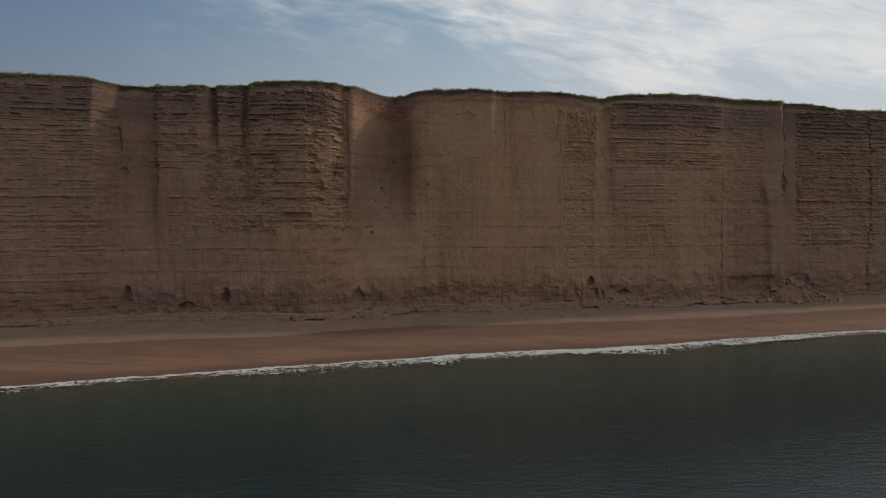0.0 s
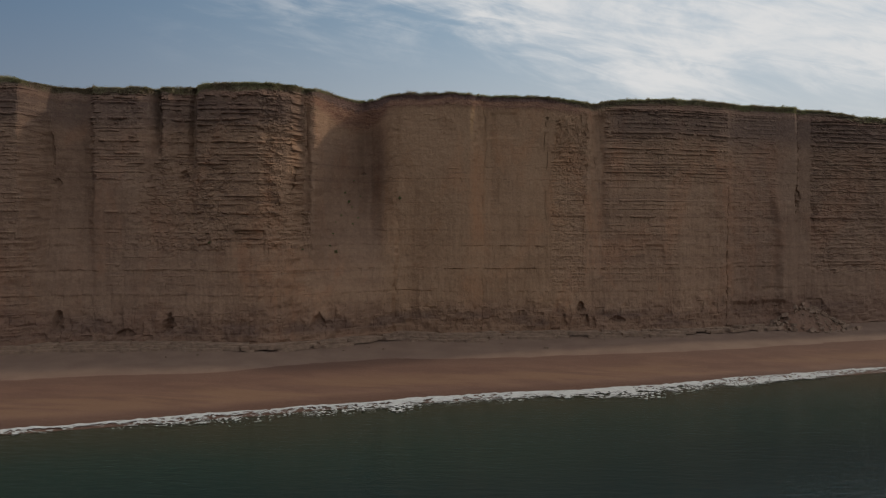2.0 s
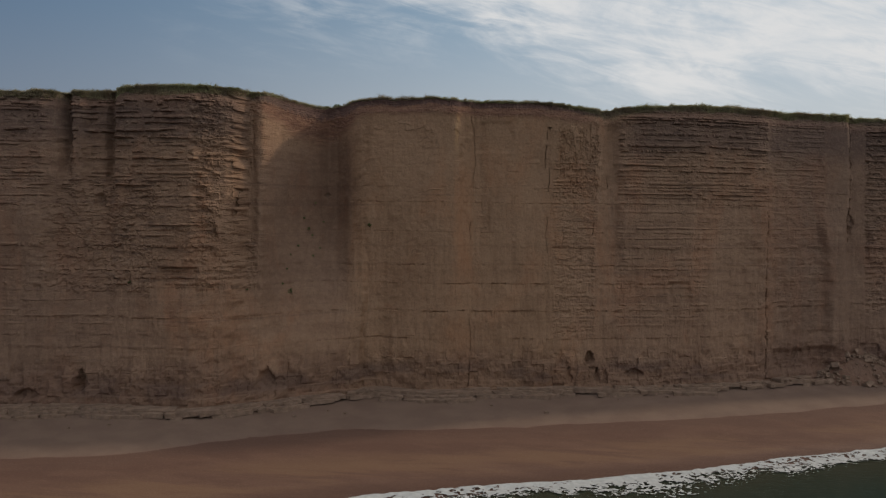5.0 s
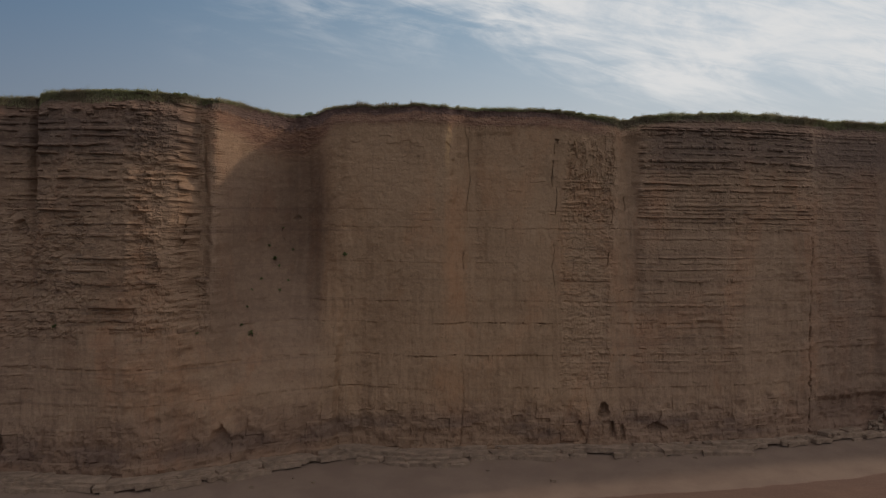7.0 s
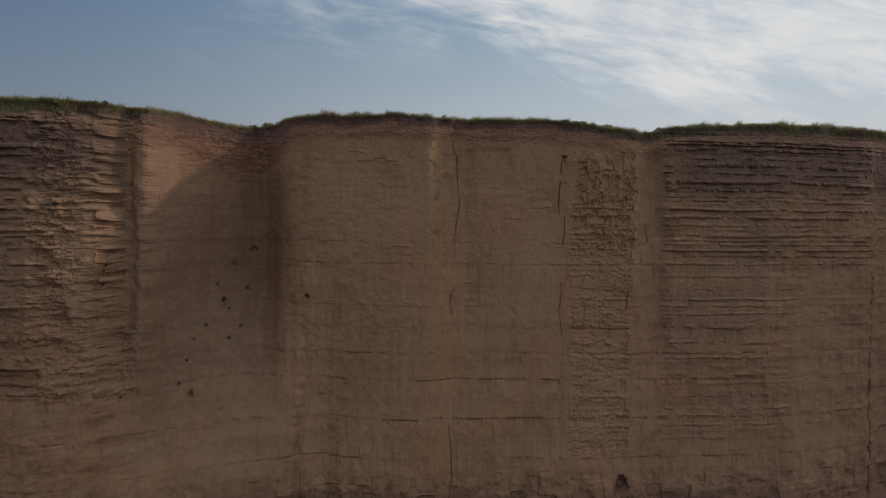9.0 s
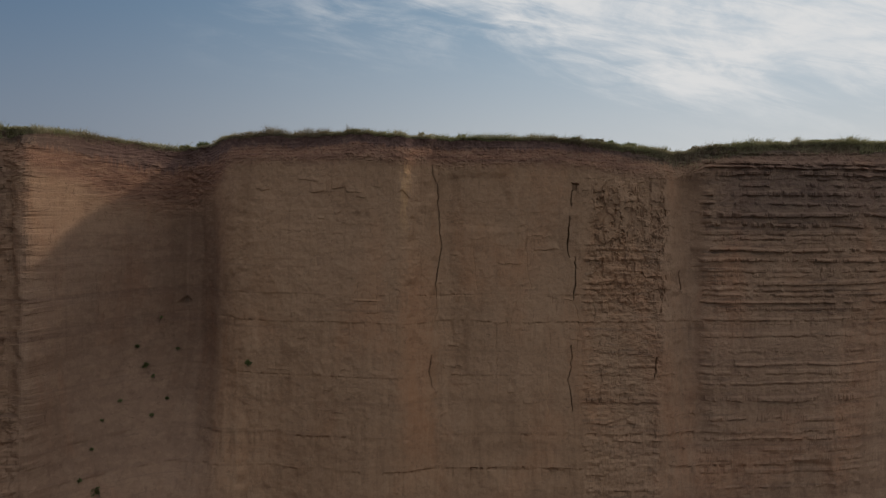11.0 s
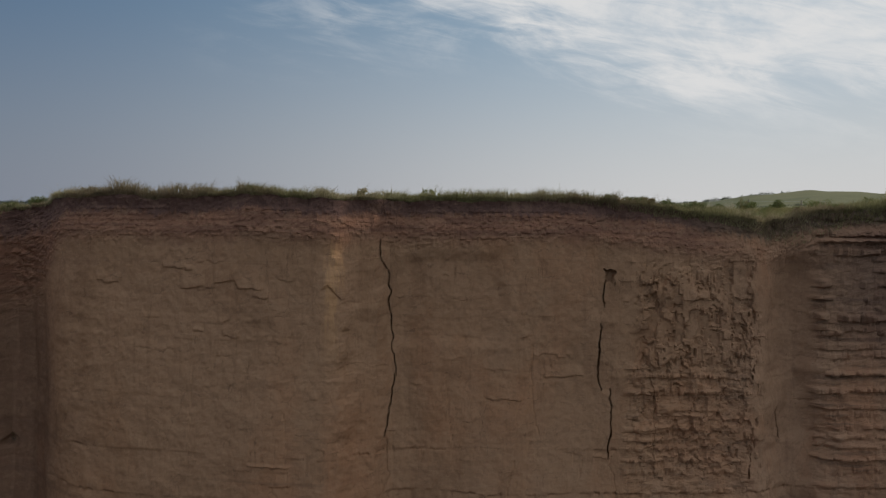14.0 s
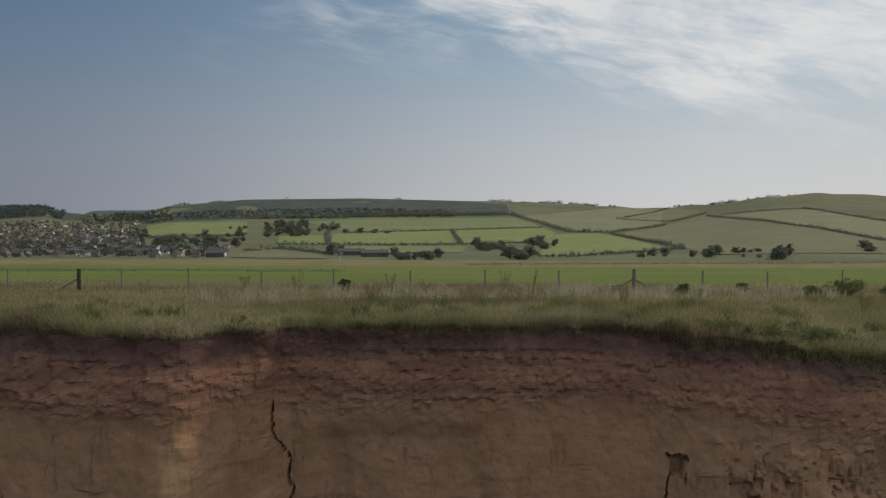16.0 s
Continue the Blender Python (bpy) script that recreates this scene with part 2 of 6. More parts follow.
    # grey shaly beds: a patchy one near the foot, dark ones high up in the bedded parts
    low = math_(nt, "MULTIPLY", math_(nt, "MULTIPLY", ramp_(nt, bedz, 5.0, 6.2), ramp_(nt, bedz, 9.6, 7.2)), ramp_(nt, noise_(nt, stretch_(nt, p, 0.13, 0.13, 0.3), 1.0, 5), 0.44, 0.6))
    c = mix_(nt, math_(nt, "MULTIPLY", low, 0.6), c, (0.105, 0.076, 0.063))
    high = math_(nt, "MULTIPLY", ramp_(nt, math_(nt, "ADD", bedz, math_(nt, "MULTIPLY", math_(nt, "SUBTRACT", big, 0.5), 6.0)), 38.0, 42.0), math_(nt, "MAXIMUM", ramp_(nt, x, 33.0, 37.0), ramp_(nt, x, -18.5, -21.0)))
    # the outer buttresses' rock is duller and greyer, partly lens falloff in its colour
    dull = math_(nt, "MAXIMUM", ramp_(nt, math_(nt, "ADD", x, math_(nt, "MULTIPLY", mid, 8.0)), 56.0, 70.0), ramp_(nt, math_(nt, "ADD", x, math_(nt, "MULTIPLY", mid, 8.0)), -18.0, -44.0))
    c = mix_(nt, math_(nt, "MULTIPLY", dull, 0.36), c, (0.135, 0.094, 0.078))
    c = mix_(nt, math_(nt, "MULTIPLY", high, 0.62), c, (0.118, 0.083, 0.070))
    # a strip of sunlight painted down the great wall's corner, iron stain beside it
    cw = math_(nt, "ADD", x, math_(nt, "MULTIPLY", math_(nt, "SUBTRACT", mid, 0.5), 2.4))
    up = math_(nt, "MULTIPLY", ramp_(nt, z, 37.5, 43.0), ramp_(nt, z, 46.3, 45.6))
    c = mix_(nt, math_(nt, "MULTIPLY", math_(nt, "MULTIPLY", math_(nt, "MULTIPLY", ramp_(nt, cw, 8.7, 9.1), ramp_(nt, cw, 10.0, 9.5)), up), math_(nt, "MULTIPLY", ramp_(nt, run, 0.36, 0.56), 0.8)), c, (0.50, 0.300, 0.150))
    c = mix_(nt, math_(nt, "MULTIPLY", math_(nt, "MULTIPLY", ramp_(nt, cw, 8.2, 9.6), ramp_(nt, cw, 12.0, 10.6)), math_(nt, "MULTIPLY", math_(nt, "MULTIPLY", ramp_(nt, z, 17.0, 24.0), ramp_(nt, z, 40.0, 34.0)), 0.36)), c, (0.40, 0.19, 0.095))
    # short dark lines painting the shade under small ledges, and hair cracks
    dash = math_(nt, "MULTIPLY", ramp_(nt, noise_(nt, stretch_(nt, torn, 0.9, 0.9, 7.0), 1.0, 3, 0.5), 0.665, 0.69), ramp_(nt, noise_(nt, p, 0.35, 3), 0.42, 0.55))
    hair = math_(nt, "MULTIPLY", ramp_(nt, math_(nt, "ABSOLUTE", math_(nt, "SUBTRACT", noise_(nt, stretch_(nt, p, 1.1, 1.1, 0.16), 1.0, 6, 0.6), 0.5)), 0.006, 0.002), ramp_(nt, noise_(nt, stretch_(nt, p, 0.4, 0.4, 0.5), 1.0, 3), 0.54, 0.62))
    marks = math_(nt, "MAXIMUM", dash, hair)
    c = mix_(nt, math_(nt, "MULTIPLY", marks, 0.30), c, (0.075, 0.045, 0.032))
    redhead = math_(nt, "ADD", 0.25, math_(nt, "MULTIPLY", math_(nt, "MULTIPLY", ramp_(nt, x, -21.0, -17.0), ramp_(nt, x, 31.0, 27.0)), 0.72))
    # rubbly red head and dark soil under the turf
    under = node(nt, "ShaderNodeAttribute", {"attribute_name": "head"}).outputs["Fac"]
    headz = math_(nt, "ADD", under, math_(nt, "MULTIPLY", math_(nt, "SUBTRACT", mid, 0.5), 1.1))
    stones = node(nt, "ShaderNodeTexVoronoi", None, Vector=node(nt, "ShaderNodeVectorMath", {"operation": "ADD"}, i0=stretch_(nt, p, 7.0, 7.0, 10.0), i1=node(nt, "ShaderNodeTexNoise", None, Vector=p, Scale=6.0, Detail=3.0).outputs[1]).outputs[0], Scale=1.0)
    few = node(nt, "ShaderNodeSeparateColor", None, Color=stones.outputs["Color"]).outputs[0]
    rows = noise_(nt, stretch_(nt, p, 0.25, 0.25, 3.4), 1.0, 4, 0.6, 0.4)
    pebble = math_(nt, "MULTIPLY", math_(nt, "MULTIPLY", ramp_(nt, stones.outputs["Distance"], 0.45, 0.25), ramp_(nt, few, 0.40, 0.80)), ramp_(nt, rows, 0.42, 0.56))
    head = mix_(nt, ramp_(nt, rows, 0.36, 0.62), (0.165, 0.090, 0.062), (0.250, 0.134, 0.086))
    head = mix_(nt, math_(nt, "MULTIPLY", pebble, 0.45), head, (0.40, 0.245, 0.165))
    head = mix_(nt, math_(nt, "MULTIPLY", ramp_(nt, run, 0.56, 0.72), 0.30), head, (0.33, 0.16, 0.095))
    c = mix_(nt, math_(nt, "MULTIPLY", ramp_(nt, headz, 7.35, 8.45), redhead), c, head)
    soil = mix_(nt, math_(nt, "MULTIPLY", pebble, 0.4), (0.118, 0.074, 0.064), (0.20, 0.125, 0.095))
    c = mix_(nt, math_(nt, "MULTIPLY", ramp_(nt, math_(nt, "ADD", headz, math_(nt, "MULTIPLY", math_(nt, "SUBTRACT", run, 0.5), 1.2)), 9.0, 9.4), 0.88), c, soil)
    moss = math_(nt, "MULTIPLY", ramp_(nt, math_(nt, "ADD", headz, math_(nt, "MULTIPLY", math_(nt, "SUBTRACT", run, 0.5), 2.0)), 8.7, 9.5), math_(nt, "SUBTRACT", 1.0, math_(nt, "MULTIPLY", ramp_(nt, x, -21.0, -14.0), ramp_(nt, x, 31.0, 24.0))))
    c = mix_(nt, math_(nt, "MULTIPLY", moss, 0.42), c, (0.120, 0.106, 0.060))
    c = mix_(nt, ramp_(nt, grain, 0.50, 0.28), c, mix_(nt, 0.17, c, (0.101, 0.060, 0.040)))
    c = mix_(nt, math_(nt, "MULTIPLY", ramp_(nt, grain, 0.55, 0.78), 0.2), c, (0.420, 0.275, 0.184))
    c = mix_(nt, math_(nt, "MULTIPLY", ramp_(nt, flakes, 0.60, 0.72), 0.12), c, (0.43, 0.30, 0.19))
    c = mix_(nt, math_(nt, "MULTIPLY", ramp_(nt, flakes, 0.38, 0.26), 0.12), c, (0.13, 0.085, 0.06))
    damp = ramp_(nt, math_(nt, "ADD", bedz, math_(nt, "ADD", math_(nt, "MULTIPLY", math_(nt, "SUBTRACT", big, 0.5), 9.0), math_(nt, "MULTIPLY", math_(nt, "SUBTRACT", run, 0.5), 5.0))), 11.0, 8.0)
    c = mix_(nt, math_(nt, "MULTIPLY", damp, 0.42), c, (0.150, 0.088, 0.064))
    c = mix_(nt, 1.0, c, (0.965, 0.955, 0.995), "MULTIPLY")
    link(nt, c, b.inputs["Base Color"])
    coarse = math_(nt, "ADD", math_(nt, "ADD", math_(nt, "MULTIPLY", mid, 0.26), math_(nt, "MULTIPLY", run, 0.20)), math_(nt, "ADD", math_(nt, "MULTIPLY", lines, 0.12), math_(nt, "MULTIPLY", ramp_(nt, chips, 0.0, 0.03), 0.05)))
    coarse = math_(nt, "SUBTRACT", coarse, math_(nt, "MULTIPLY", marks, 0.25))
    n1 = bump_(nt, b, coarse, 0.75, 0.12)
    fine_ = math_(nt, "ADD", math_(nt, "ADD", grain, math_(nt, "MULTIPLY", flakes, 0.5)), math_(nt, "MULTIPLY", pebble, math_(nt, "MULTIPLY", ramp_(nt, headz, 7.8, 8.2), 0.6)))
    bump_(nt, b, fine_, 0.6, 0.045, n1)
    return m


def sand_material():
    m, nt, b = material("shingle_sand", 0.9, 0.25)
    p = place(nt)
    x, y, z = node(nt, "ShaderNodeSeparateXYZ", None, Vector=p).outputs
    along = stretch_(nt, p, 0.05, 0.16, 0.3)
    wob = noise_(nt, along, 1.0, 5, 0.6)
    lvl = math_(nt, "ADD", z, math_(nt, "MULTIPLY", math_(nt, "SUBTRACT", wob, 0.5), 0.4))
    grain = noise_(nt, p, 5.0, 6, 0.7)
    c = mix_(nt, ramp_(nt, noise_(nt, p, 0.25, 5), 0.35, 0.65), (0.180, 0.116, 0.087), (0.208, 0.137, 0.102))
    wet = ramp_(nt, lvl, 2.50, 2.44)
    c = mix_(nt, wet, c, mix_(nt, ramp_(nt, noise_(nt, along, 2.2, 4), 0.40, 0.62), (0.128, 0.067, 0.047), (0.152, 0.082, 0.056)))
    c = mix_(nt, math_(nt, "MULTIPLY", math_(nt, "MULTIPLY", ramp_(nt, lvl, 0.45, 0.8), ramp_(nt, lvl, 1.8, 1.2)), math_(nt, "MULTIPLY", ramp_(nt, noise_(nt, stretch_(nt, p, 0.035, 0.22, 0.3), 1.0, 5, 0.6, 0.4), 0.44, 0.58), 0.65)), c, (0.200, 0.113, 0.066))
    c = mix_(nt, math_(nt, "MULTIPLY", math_(nt, "MULTIPLY", ramp_(nt, lvl, 1.9, 2.3), ramp_(nt, lvl, 2.50, 2.44)), 0.5), c, (0.120, 0.066, 0.048))
    c = mix_(nt, math_(nt, "MULTIPLY", ramp_(nt, lvl, 0.75, 0.3), 0.7), c, (0.105, 0.056, 0.040))
    c = mix_(nt, math_(nt, "MULTIPLY", math_(nt, "SUBTRACT", grain, 0.5), 0.6), c, (0.42, 0.30, 0.2))
    link(nt, c, b.inputs["Base Color"])
    link(nt, math_(nt, "SUBTRACT", 0.92, math_(nt, "MULTIPLY", ramp_(nt, lvl, 1.0, 0.2), 0.45)), b.inputs["Roughness"])
    bump_(nt, b, math_(nt, "ADD", grain, math_(nt, "MULTIPLY", noise_(nt, p, 1.1, 4), 1.2)), 0.5, 0.06)
    return m


def sea_material():
    m, nt, b = material("green_sea_water", 0.07, 0.36)
    p = place(nt)
    x, y, z = node(nt, "ShaderNodeSeparateXYZ", None, Vector=p).outputs
    off = math_(nt, "SUBTRACT", math_(nt, "ADD", 136.0, math_(nt, "MULTIPLY", x, 0.37)), y)
    off = math_(nt, "ADD", off, math_(nt, "MULTIPLY", math_(nt, "SUBTRACT", noise_(nt, stretch_(nt, p, 0.02, 0.05, 1), 1.0, 3), 0.5), 26.0))
    c = mix_(nt, ramp_(nt, off, 0.0, 26.0), (0.036, 0.041, 0.026), (0.012, 0.036, 0.029))
    c = mix_(nt, ramp_(nt, off, 12.0, 60.0), c, (0.007, 0.021, 0.023))
    link(nt, c, b.inputs["Base Color"])
    w1 = noise_(nt, stretch_(nt, p, 0.35, 1.1, 1), 1.0, 4, 0.6, 0.3)
    w2 = noise_(nt, stretch_(nt, p, 1.6, 3.4, 1), 1.0, 4, 0.6, 0.3)
    bump_(nt, b, math_(nt, "ADD", w1, math_(nt, "MULTIPLY", w2, 0.5)), 0.6, 0.10)
    b.inputs["IOR"].default_value = 1.33
    return m


def turf_material():
    m, nt, b = material("rough_turf", 0.95, 0.1)
    p = place(nt)
    x, y, z = node(nt, "ShaderNodeSeparateXYZ", None, Vector=p).outputs
    n1, n2, n3 = noise_(nt, p, 0.02, 5, 0.6), noise_(nt, p, 0.3, 5, 0.6), noise_(nt, p, 4.0, 5, 0.7)
    c = mix_(nt, ramp_(nt, n1, 0.4, 0.6), (0.14, 0.145, 0.06), (0.195, 0.185, 0.088))
    c = mix_(nt, math_(nt, "MULTIPLY", ramp_(nt, n2, 0.42, 0.66), 0.6), c, (0.20, 0.175, 0.10))
    # the mown fairway behind the fence
    back = math_(nt, "SUBTRACT", y, math_(nt, "MULTIPLY", math_(nt, "SUBTRACT", n2, 0.5), 3.0))
    lawn = math_(nt, "MULTIPLY", ramp_(nt, back, 203.0, 208.0), ramp_(nt, back, 243.0, 238.0))
    c = mix_(nt, lawn, c, mix_(nt, ramp_(nt, n1, 0.35, 0.65), (0.150, 0.192, 0.042), (0.185, 0.220, 0.054)))
    c = mix_(nt, math_(nt, "MULTIPLY", ramp_(nt, back, 238.0, 246.0), 0.8), c, mix_(nt, ramp_(nt, n2, 0.4, 0.6), (0.235, 0.210, 0.090), (0.310, 0.270, 0.125)))
    # with distance the turf turns grey, then blue-grey: haze mixed into the colour
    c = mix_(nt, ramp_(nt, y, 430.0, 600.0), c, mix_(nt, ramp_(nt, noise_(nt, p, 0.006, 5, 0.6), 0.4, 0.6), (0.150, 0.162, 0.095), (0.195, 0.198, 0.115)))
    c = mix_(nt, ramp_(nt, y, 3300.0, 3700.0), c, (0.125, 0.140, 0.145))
    c = mix_(nt, math_(nt, "MULTIPLY", n3, 0.35), c, (0.05, 0.055, 0.022))
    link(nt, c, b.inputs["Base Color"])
    bump_(nt, b, math_(nt, "ADD", n3, n2), 0.8, 0.15)
    return m


M_CLIFF, M_SAND, M_SEA, M_TURF = cliff_material(), sand_material(), sea_material(), turf_material()
M_FOAM = plain("sea_foam", (0.46, 0.46, 0.445), 0.7, 0.15, 2.0)
M_ROCK = plain("fallen_sandstone", (0.235, 0.160, 0.116), 0.95, 0.35, 0.8, 0.1)
M_GRASS = leafy("long_grass", (0.185, 0.172, 0.074), (0.310, 0.280, 0.126), (0.47, 0.39, 0.235))
M_EDGE = leafy("edge_grass_blades", (0.235, 0.230, 0.108), (0.40, 0.375, 0.195), (0.52, 0.45, 0.30))
M_SEED = leafy("pale_seed_heads", (0.42, 0.37, 0.27), (0.60, 0.54, 0.42))
M_TUFT = leafy("green_tuft", (0.11, 0.135, 0.048), (0.20, 0.22, 0.085))
# far leaves greyed and blued, some distance haze worked into their tone
M_LEAF = leafy("tree_leaves", (0.155, 0.175, 0.135), (0.235, 0.250, 0.180), through_=0.35)
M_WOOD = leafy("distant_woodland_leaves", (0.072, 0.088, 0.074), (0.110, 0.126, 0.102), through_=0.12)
M_BARK = plain("grey_bark", (0.10, 0.08, 0.06), 0.95, 0.3, 4.0)
M_POST = plain("weathered_post_wood", (0.20, 0.175, 0.14), 0.9, 0.35, 6.0)
M_POST_DARK = plain("dark_post_wood", (0.06, 0.05, 0.042), 0.9, 0.3, 6.0)
M_WIRE = plain("galvanised_wire", (0.35, 0.35, 0.35), 0.5, 0.1, 6.0)


# ---------------------------------------------------------------- helpers for shapes
def lattice(ix, iy, seed):
    h = (ix.astype(np.int64) * 374761393 + iy.astype(np.int64) * 668265263 + seed * 974711) & 0xFFFFFFFF
    h = ((h ^ (h >> 13)) * 1274126177) & 0xFFFFFFFF
    h = ((h ^ (h >> 16)) * 2246822519) & 0xFFFFFFFF
    return ((h ^ (h >> 15)) & 0xFFFFFF) / float(0xFFFFFF)


def vnoise(x, y, seed=0):
    x, y = np.broadcast_arrays(np.asarray(x, float), np.asarray(y, float))
    ix, iy = np.floor(x), np.floor(y)
    fx, fy = x - ix, y - iy
    fx, fy = fx * fx * (3 - 2 * fx), fy * fy * (3 - 2 * fy)
    a, b_ = lattice(ix, iy, seed), lattice(ix + 1, iy, seed)
    c, d = lattice(ix, iy + 1, seed), lattice(ix + 1, iy + 1, seed)
    return (a + (b_ - a) * fx) * (1 - fy) + (c + (d - c) * fx) * fy


def fbm(x, y, seed=0, octaves=4, gain=0.5):
    """Fractal noise, about -1 to 1."""
    t, amp, tot = 0.0, 1.0, 0.0
    for k in range(octaves):
        t = t + amp * (vnoise(x * 2 ** k + 17.3 * k, y * 2 ** k + 9.1 * k, seed + k) * 2 - 1)
        tot += amp
        amp *= gain
    return t / tot


def step_(v, lo, hi):
    t = np.clip((np.asarray(v, float) - lo) / (hi - lo), 0, 1)
    return t * t * (3 - 2 * t)


def window(v, lo, hi, s):
    return step_(v, lo - s, lo + s) * (1 - step_(v, hi - s, hi + s))


def mesh_from(name, co, faces, mat, smooth=False):
    """A mesh from an array of places and an array of faces (all of one size)."""
    me = bpy.data.meshes.new(name)
    co, faces = np.asarray(co, np.float32).reshape(-1, 3), np.asarray(faces, np.int32)
    k = faces.shape[1]
    me.vertices.add(len(co))
    me.vertices.foreach_set("co", co.ravel())
    me.loops.add(faces.size)
    me.loops.foreach_set("vertex_index", faces.ravel())
    me.polygons.add(len(faces))
    me.polygons.foreach_set("loop_start", np.arange(0, faces.size, k, dtype=np.int32))
    me.polygons.foreach_set("use_smooth", np.full(len(faces), smooth))
    me.update(calc_edges=True)
    me.materials.append(mat)
    return me


def grid_faces(nx, ny):
    i = np.arange(nx * ny).reshape(ny, nx)
    return np.stack([i[:-1, :-1], i[:-1, 1:], i[1:, 1:], i[1:, :-1]], -1).reshape(-1, 4)


def sheet(name, X, Y, Z, mat, smooth=True):
    ny, nx = X.shape
    return new(name, mesh_from(name, np.stack([X, Y, Z], -1), grid_faces(nx, ny), mat, smooth))


def part(name, bm, mat, parent, label=""):
    me = bpy.data.meshes.new(name)
    bm.to_mesh(me)
    bm.free()
    me.materials.append(mat)
    ob = new(name, me)
    ob.parent = parent
    return tagged(ob, label)


def box(bm, lo, hi, turn=0.0):
    r = bmesh.ops.create_cube(bm, size=1.0)["verts"]
    bmesh.ops.scale(bm, verts=r, vec=[b_ - a for a, b_ in zip(lo, hi)])
    bmesh.ops.translate(bm, verts=r, vec=[(a + b_) / 2 for a, b_ in zip(lo, hi)])
    return r


# ---------------------------------------------------------------- the cliff
# its plan at half height, from west to east: a row of buttresses and gullies
PLAN = [(-130, 136), (-80, 146.5), (-66, 150.5), (-62, 151), (-60, 157.6), (-55, 159), (-53.6, 158.4), (-52.6, 157), (-45.4, 157.3), (-43.4, 158.6), (-39, 159.3), (-37.4, 159.9), (-36, 158.9), (-28.4, 157.7),
        (-27.2, 157.6), (-25.6, 158.0), (-23.5, 159.1), (-21.6, 160.2), (-20.8, 161.2), (-20.1, 163.2), (-19.6, 164.5), (-18.9, 164.5), (-18.2, 164.1), (-17.6, 164.5), (-16.3, 169.5), (-13.8, 174.5), (-10.8, 178.2), (-9.2, 177.7), (-8.0, 176.4), (-7.0, 175.0), (-6.0, 174.0), (-5.0, 173.3), (-3.5, 172.7), (-1, 172.3), (6.3, 170.9), (8.6, 171.0), (9.4, 171.35), (9.9, 172.2), (11.1, 172.95), (11.5, 173.7), (12.6, 174.0), (14, 173.7),
        (23, 174.2), (30, 174.8), (32, 175.6), (45, 177.2), (56.6, 182.0), (57.9, 182.9), (59.6, 184.4), (63, 186.2), (68, 188.2), (73.2, 189.6), (74.6, 192.0), (86, 194.0), (100, 199), (150, 216)]
RIM = [(-130, 47.3), (-76, 46.7), (-68, 46.9), (-60, 46.1), (-50, 45.8), (-44, 46.0), (-34, 46.8), (-24, 46.8), (-16.7, 46.7), (-11.5, 46.35), (-8.4, 46.6), (-6.5, 47.0), (3, 47.05), (7, 46.95), (10, 46.9), (12.5, 46.85),
       (20, 46.9), (24, 46.55), (28, 46.15), (31, 45.75), (34, 46.15), (39, 46.6), (47, 46.85), (58, 46.75), (80, 46.6), (89, 45.5), (101, 45.6), (150, 45.4)]
SHORE = [(-130, 78), (-57, 110.5), (0, 133.3), (60, 153.6), (90, 165), (150, 186)]


def along(table, x):
    return np.interp(x, [p[0] for p in table], [p[1] for p in table])


def plan_y(x):
    """The plan, its corners rounded a little."""
    return sum(along(PLAN, x + o) for o in (-0.16, 0.0, 0.16)) / 3


FRONT = [(-24.6, 159.0), (-19, 162.6), (-14, 166.3), (-8, 170.2), (-4, 172.2), (-3, 172.6)]   # the gully's mouth, low down


def rim_z(x):
    return along(RIM, x) + 0.16 * fbm(x * 0.5, 3.0, 5) + 0.09 * fbm(x * 1.9, 6.0, 6, 3)


# parts of the face that show hard beds as ribs: x from, to, z from, to, how proud
BEDDED = [(-130, -61, 6, 46, 0.6), (-53.5, -44.6, 30, 46, 0.75), (-51, -45, 12, 27, 0.35), (-43.2, -37.4, 33, 46, 0.7), (-44, -36.5, 10, 32, 0.35), (-36.4, -22.5, 20.2, 46, 0.9), (-36, -23, 8, 19, 0.2), (-24, -19, 36, 46, 0.5), (-22.5, -18.4, 19.6, 27, 0.8),
          (-4, 10.5, 8, 43, 0.035), (12, 23, 8, 43, 0.03), (23.6, 30.0, 12, 38.5, 0.55), (33.6, 58.3, 31.5, 46, 0.78), (33.4, 47.5, 13.5, 31, 0.5), (48, 57.5, 13, 31, 0.12), (59, 69, 12, 46, 0.34), (77.5, 150, 14, 46, 0.95)]
